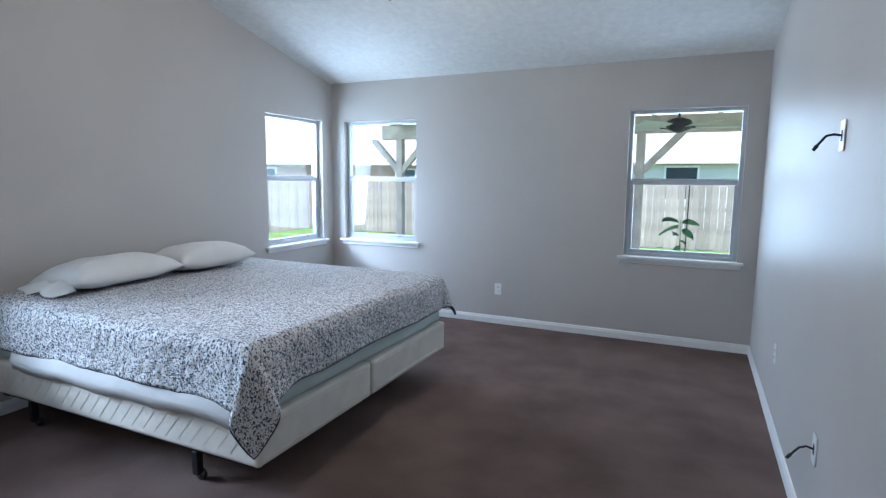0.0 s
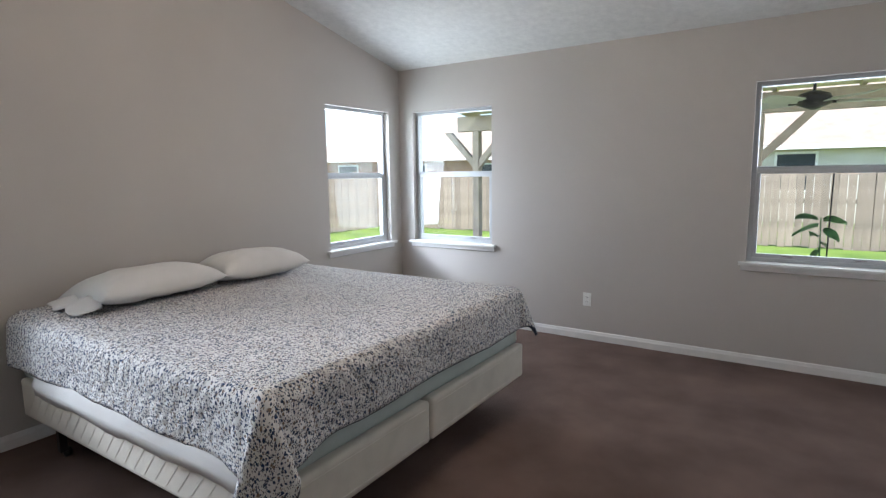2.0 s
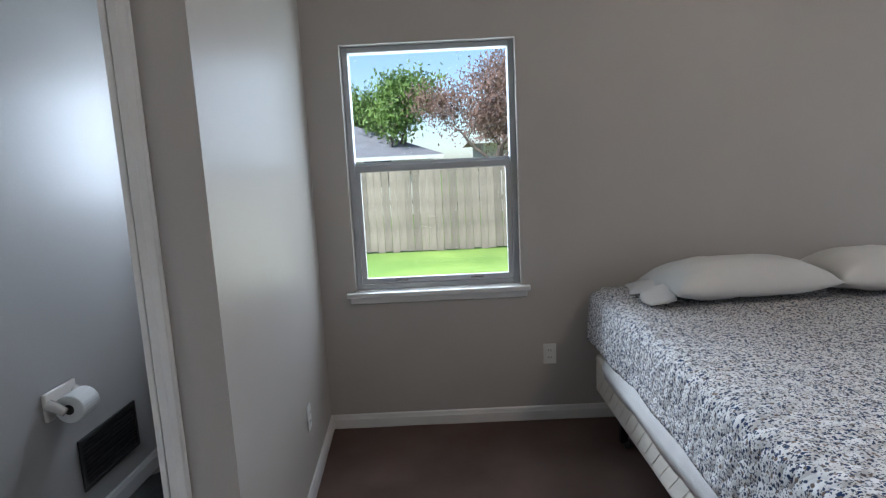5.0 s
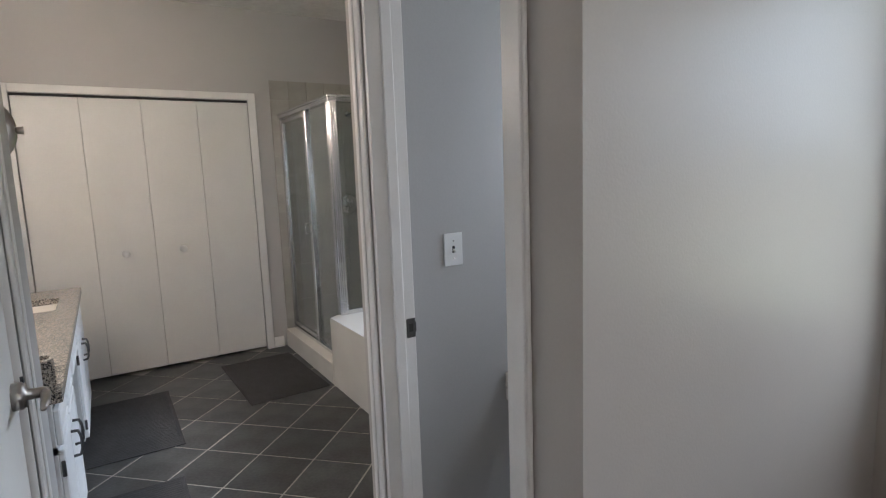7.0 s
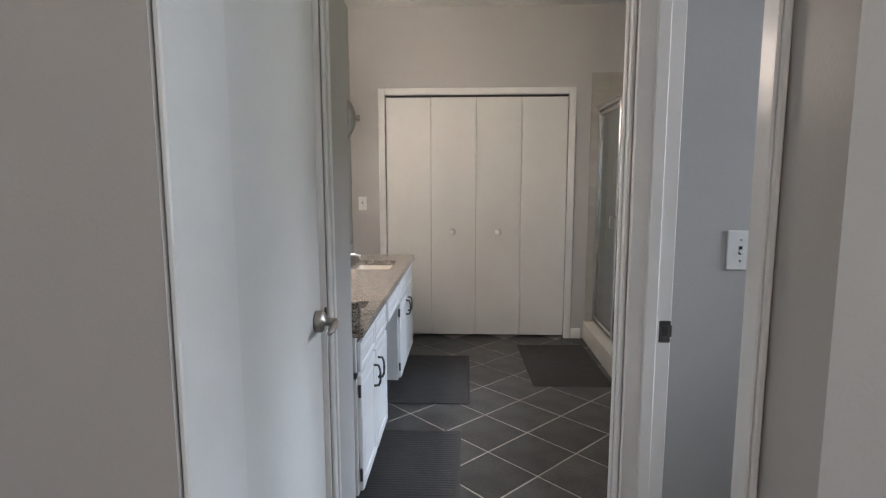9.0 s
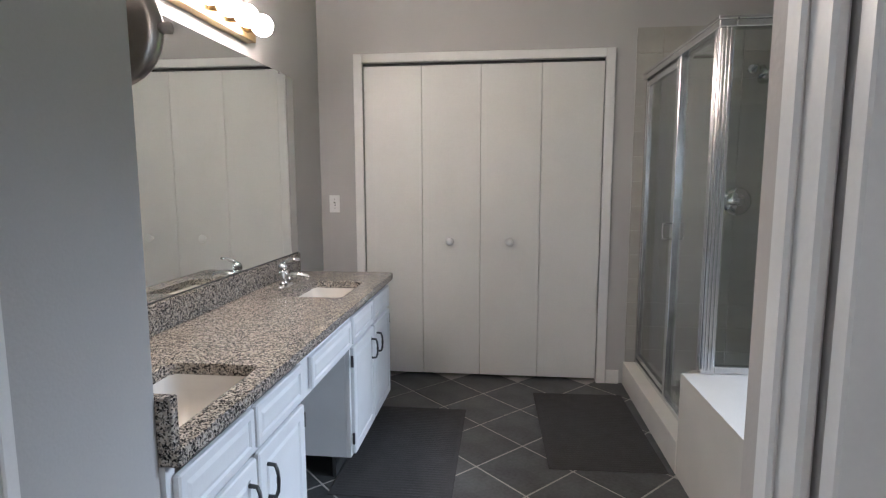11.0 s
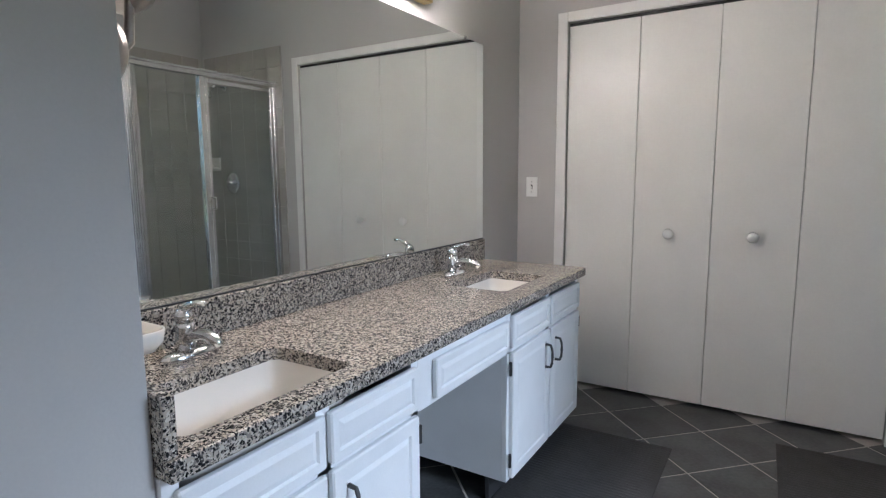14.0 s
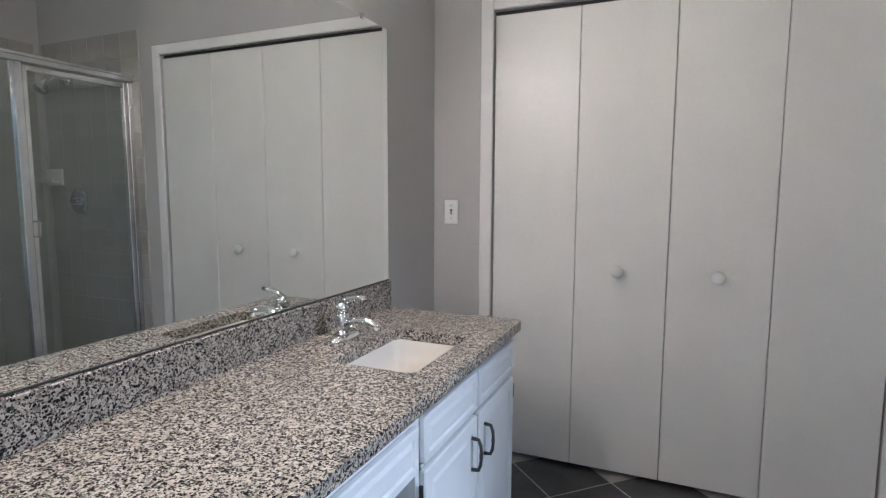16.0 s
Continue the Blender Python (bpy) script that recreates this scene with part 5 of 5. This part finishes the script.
def patio_cover():
    ob = thing("patio_cover", (0, 0, 0), "timber patio cover with braced posts", "patio cover")
    yb = 7.8

    def zr(y):
        return 2.80 - 0.125 * (y - 5.0)
    bm = bmesh.new()
    prism(bm, [(-1.08, 5.03, zr(5.03)), (6.2, 5.03, zr(5.03)), (6.2, 8.3, zr(8.3)), (-1.08, 8.3, zr(8.3))], 0.03)
    part("roof_boards", bm, PATIOROOF, ob)
    for i in range(9):
        x = -1.0 + i * 0.82
        bm = bmesh.new()
        prism(bm, [(x, 5.03, zr(5.03) - 0.12), (x + 0.045, 5.03, zr(5.03) - 0.12), (x + 0.045, 8.25, zr(8.25) - 0.12), (x, 8.25, zr(8.25) - 0.12)], 0.118)
        part("rafter", bm, PATIOROOF, ob)
    part("beam", bm_box(-1.08, yb - 0.06, 2.08, 6.2, yb + 0.06, 2.305, bevel=0.006), PATIOWOOD, ob)
    for x in (-0.76, 2.99, 6.0):
        part("post", bm_box(x - 0.055, yb - 0.055, GZ + 0.07, x + 0.055, yb + 0.055, 2.08, bevel=0.006), PATIOWOOD, ob)
        for s in (-1, 1):
            bm = bmesh.new()
            vs = [bm.verts.new((x + s * a, yb + b, z)) for b in (-0.04, 0.04) for a, z in ((0.055, 1.53), (0.055, 1.66), (0.45, 2.079), (0.57, 2.079))]
            for q in ((0, 1, 2, 3), (7, 6, 5, 4), (0, 3, 7, 4), (1, 5, 6, 2), (0, 4, 5, 1), (2, 6, 7, 3)):
                bm.faces.new([vs[k] for k in q])
            part("brace", bm, PATIOWOOD, ob)


patio_cover()


def ceiling_fan():
    ob = thing("ceiling_fan", (3.50, 6.4, 0), "dark bronze outdoor ceiling fan with pale blades", "ceiling fan")
    bm = bmesh.new()
    lathe(bm, [(0.07, 2.51), (0.065, 2.45), (0.02, 2.43)], seg=18)
    part("canopy", bm, FANDARK, ob, smooth=True)
    bm = bmesh.new()
    tube(bm, [(0, 0, 2.44), (0, 0, 2.12)], 0.013, 10)
    part("downrod", bm, FANDARK, ob)
    bm = bmesh.new()
    lathe(bm, [(0.04, 2.13), (0.12, 2.10), (0.14, 2.06), (0.13, 2.01), (0.06, 1.98), (0.02, 1.965)], seg=24)
    part("motor", bm, FANDARK, ob, smooth=True)
    for i in range(5):
        a = radians(20 + 72 * i)
        bm = bmesh.new()
        rows = []
        for k in range(9):
            t = k / 8
            r = 0.17 + 0.47 * t
            w = 0.045 + 0.035 * math.sin(t * 2.6)
            rows.append([bm.verts.new((r * math.cos(a) - s * w * math.sin(a), r * math.sin(a) + s * w * math.cos(a), 2.03 + s * 0.018 + dz)) for s, dz in ((-1, 0), (1, 0), (1, 0.008), (-1, 0.008))])
        for u, v in zip(rows, rows[1:]):
            for k in range(4):
                bm.faces.new((u[k], u[(k + 1) % 4], v[(k + 1) % 4], v[k]))
        bm.faces.new(rows[0][::-1])
        bm.faces.new(rows[-1])
        part("blade", bm, FANBLADE, ob)
        bm = bmesh.new()
        tube(bm, [(0.11 * math.cos(a), 0.11 * math.sin(a), 2.03), (0.20 * math.cos(a), 0.20 * math.sin(a), 2.028)], 0.014, 6)
        part("blade_arm", bm, FANDARK, ob)


ceiling_fan()


def patio_plant():
    ob = thing("potted_plant", (3.60, 5.45, GZ + 0.07), "young broad-leaved plant staked in a clay pot", "plant")
    bm = bmesh.new()
    lathe(bm, [(0.13, 0.0), (0.17, 0.30), (0.185, 0.31), (0.185, 0.36), (0.16, 0.36), (0.15, 0.32), (0.02, 0.32)], seg=24)
    part("pot", bm, TERRACOTTA, ob, smooth=True)
    bm = bmesh.new()
    tube(bm, [(0, 0, 0.32), (0.01, 0, 0.8), (0.0, 0.01, 1.15)], [0.009, 0.007, 0.004], 8)
    part("stem", bm, LEAFDARK, ob)
    bm = bmesh.new()
    tube(bm, [(0.05, 0.02, 0.32), (0.06, 0.02, 1.52)], 0.006, 6)
    part("stake", bm, BLACKMETAL, ob, "thin dark stake")
    for ang, z, s, tilt in ((200, 1.08, 0.17, -0.2), (165, 1.13, 0.15, 0.25), (15, 1.12, 0.15, 0.1), (330, 1.05, 0.12, -0.4), (60, 0.95, 0.09, -0.2), (250, 0.90, 0.09, -0.6), (120, 1.0, 0.10, 0.2)):
        a = radians(ang)
        bm = bmesh.new()
        rows = []
        for k in range(7):
            t = k / 6
            w = s * 0.36 * math.sin(math.pi * min(1, t * 0.92 + 0.06)) ** 0.8
            r, zz = 0.02 + s * t, z + tilt * s * t - 0.25 * s * t * t
            rows.append([bm.verts.new((r * math.cos(a) - q * w * math.sin(a), r * math.sin(a) + q * w * math.cos(a), zz + 0.02 * abs(q) + 0.5 * q * w * 0.9)) for q in (-1, 0, 1)])
        for u, v in zip(rows, rows[1:]):
            for k in range(2):
                bm.faces.new((u[k], u[k + 1], v[k + 1], v[k]))
        lf = part("leaf", bm, LEAFDARK, ob, smooth=True)
        so = lf.modifiers.new("thickness", "SOLIDIFY")
        so.thickness = 0.002


patio_plant()


def house(name, at, w, d, h, rise, wallm, roofm, label, turn=0.0, hip=True):
    ob = thing(name, (*at, GZ), label, "house", turn=turn)
    part("wall", bm_box(-w / 2, -d / 2, 0, w / 2, d / 2, h), wallm, ob)
    bm = bmesh.new()
    o = 0.45
    lo = [bm.verts.new(p) for p in ((-w / 2 - o, -d / 2 - o, h), (w / 2 + o, -d / 2 - o, h), (w / 2 + o, d / 2 + o, h), (-w / 2 - o, d / 2 + o, h))]
    k = w / 2 - d / 2 if hip else w / 2 + o
    a, b = bm.verts.new((-k, 0, h + rise)), bm.verts.new((k, 0, h + rise))
    for q in ((lo[0], lo[1], b, a), (lo[2], lo[3], a, b), (lo[1], lo[2], b), (lo[3], lo[0], a), (lo[3], lo[2], lo[1], lo[0])):
        bm.faces.new(q)
    part("roof", bm, roofm, ob)
    part("fascia", bm_box(-w / 2 - o, -d / 2 - o, h - 0.14, w / 2 + o, -d / 2 - o + 0.03, h - 0.005), TRIM, ob)
    for x in (-w * 0.3, 0.0, w * 0.3):
        wi = part("window", bm_box(x - 0.55, -d / 2 - 0.03, 0.9, x + 0.55, -d / 2 - 0.001, 2.1), TRIM, ob)
        part("pane", bm_box(x - 0.48, -d / 2 - 0.04, 0.97, x + 0.48, -d / 2 - 0.031, 2.03), DARKGLASS, wi)


house("neighbour_house", (-19.5, -4.2), 9, 7, 2.0, 1.5, SIDING, ROOFGREY, "low house with a grey hip roof behind the west fence", 90)
house("neighbour_house", (-19, 5.6), 7, 7, 2.4, 1.5, SIDING, ROOFTAN, "pale house with a tan roof behind the west fence", 90)
house("neighbour_house", (6.5, 24), 11, 8, 2.3, 2.4, SIDING, ROOFTAN, "pale gabled house behind the north fence", 0, False)
house("neighbour_house", (-15, 27), 12, 8, 2.4, 2.4, BRICKPINK, ROOFTAN, "pink brick house beyond the fence corner", 25)


def tree(at, height, spread, seed, leafm, leaves, size, label, bare=0.0):
    """Tapered trunk, forking limbs, and a crown of many small leaves with gaps."""
    rnd = random.Random(seed)
    ob = thing("tree", (*at, GZ), label, "tree")
    bm = bmesh.new()
    tips = []

    def grow(p, d, length, r, depth):
        pts, rs = [p], [r]
        q = p.copy()
        for k in range(4):
            d = (d + Vector((rnd.uniform(-0.22, 0.22), rnd.uniform(-0.22, 0.22), rnd.uniform(-0.05, 0.16)))).normalized()
            q = q + d * length / 4
            pts.append(q.copy())
            rs.append(r * (1 - 0.13 * (k + 1)))
            if depth >= 2:
                tips.append(q.copy())
        tube(bm, pts, rs, 6 if depth else 9, False)
        if depth < 4:
            for k in range(3 if depth else 5):
                a = rnd.uniform(0, 6.28)
                out = Vector((math.cos(a) * spread, math.sin(a) * spread, rnd.uniform(0.25, 0.9)))
                grow(pts[rnd.choice((2, 3, 4))] if depth else pts[rnd.choice((3, 4))], (d * 0.5 + out).normalized(), length * rnd.uniform(0.55, 0.78), rs[-1] * 0.62, depth + 1)
    grow(Vector((0, 0, 0)), Vector((0, 0, 1)), height * 0.30, height * 0.026, 0)
    part("trunk", bm, BARK, ob)
    verts, faces = [], []
    for i in range(leaves):
        c = rnd.choice(tips) + Vector((rnd.gauss(0, 0.26), rnd.gauss(0, 0.26), rnd.gauss(0, 0.22)))
        e = Euler((rnd.uniform(0, 6.28), rnd.uniform(0, 6.28), rnd.uniform(0, 6.28))).to_matrix()
        s = size * rnd.uniform(0.6, 1.3)
        k = len(verts)
        verts += [c + e @ Vector(v) for v in ((-s, 0, 0), (0, -s * 0.5, s * 0.15), (s, 0, 0), (0, s * 0.5, s * 0.15))]
        faces.append((k, k + 1, k + 2, k + 3))
    me = bpy.data.meshes.new("crown")
    me.from_pydata([tuple(v) for v in verts], [], faces)
    me.materials.append(leafm)
    cr = new("crown", me)
    cr.parent = ob
    tagged(cr, "crown of many small leaves", kind="stuff")


tree((-12.0, 1.9), 7.0, 1.5, 5, LEAFRED, 22000, 0.045, "tall copper-leaved tree behind the west fence")
tree((-20.5, -3.0), 7.0, 0.8, 11, LEAFGREEN, 14000, 0.08, "leafy green tree behind the west fence")
tree((-17.0, -1.0), 7.0, 0.7, 23, LEAFGREEN, 7000, 0.08, "slender green tree behind the west fence")
tree((-14, -8.5), 7.0, 0.9, 31, LEAFRED, 6000, 0.09, "copper-leaved tree beyond the bathroom window")

# ---- floor tiles and shower tiles ----
HD, G = 0.2185, 0.0038
tm = bmesh.new()
s = HD - G * 1.414
lo = [tm.verts.new(p) for p in ((s, 0, -0.006), (0, s, -0.006), (-s, 0, -0.006), (0, -s, -0.006))]
t2 = s - 0.002
hi = [tm.verts.new(p) for p in ((t2, 0, 0), (0, t2, 0), (-t2, 0, 0), (0, -t2, 0))]
tm.faces.new(hi)
for i in range(4):
    tm.faces.new((lo[i], lo[(i + 1) % 4], hi[(i + 1) % 4], hi[i]))
tile_mesh = finish("floor_tile", tm, TILE)
for i in range(-8, 9):
    for j in range(-6, 17):
        if (i + j) % 2 == 0:
            continue
        x, y = 1.634 + i * HD, -2.926 + j * HD
        if 0.0 < x < 2.98 and SY - 0.06 < y < -0.16 and (x > 0.95 or y > -0.9):
            p = new("floor_tile", tile_mesh)
            p.parent = floor_bath
            p.location = (x, y, random.uniform(-0.0008, 0.0008))

ts = 0.152
bm = bmesh.new()
box(bm, -ts / 2 + 0.0015, -0.004, -ts / 2 + 0.0015, ts / 2 - 0.0015, 0.004, ts / 2 - 0.0015)
shower_tile_mesh = finish("wall_tile", bm, SHTILE)
panel_s = solo("trim_shower_tile_south", bm_box(0.008, SY + 0.001, 0.0, 0.955, SY + 0.006, 2.21), SHGROUT, "beige tiled shower wall with the valve", "tile wall", kind="structure")
panel_w = solo("trim_shower_tile_west", bm_box(0.001, SY + 0.007, 0.0, 0.006, PY, 2.21), SHGROUT, "beige tiled shower wall under the window side", "tile wall", kind="structure")
for k in range(14):
    for i in range(6):
        p = new("wall_tile", shower_tile_mesh)
        p.parent = panel_s
        p.location = (0.955 - ts / 2 - i * ts, SY + 0.009, 2.21 - ts / 2 - k * ts)
    for i in range(7):
        p = new("wall_tile", shower_tile_mesh)
        p.parent = panel_w
        p.location = (0.009, PY - 0.04 - ts / 2 - i * ts, 2.21 - ts / 2 - k * ts)
        p.rotation_euler = (0, 0, radians(90))
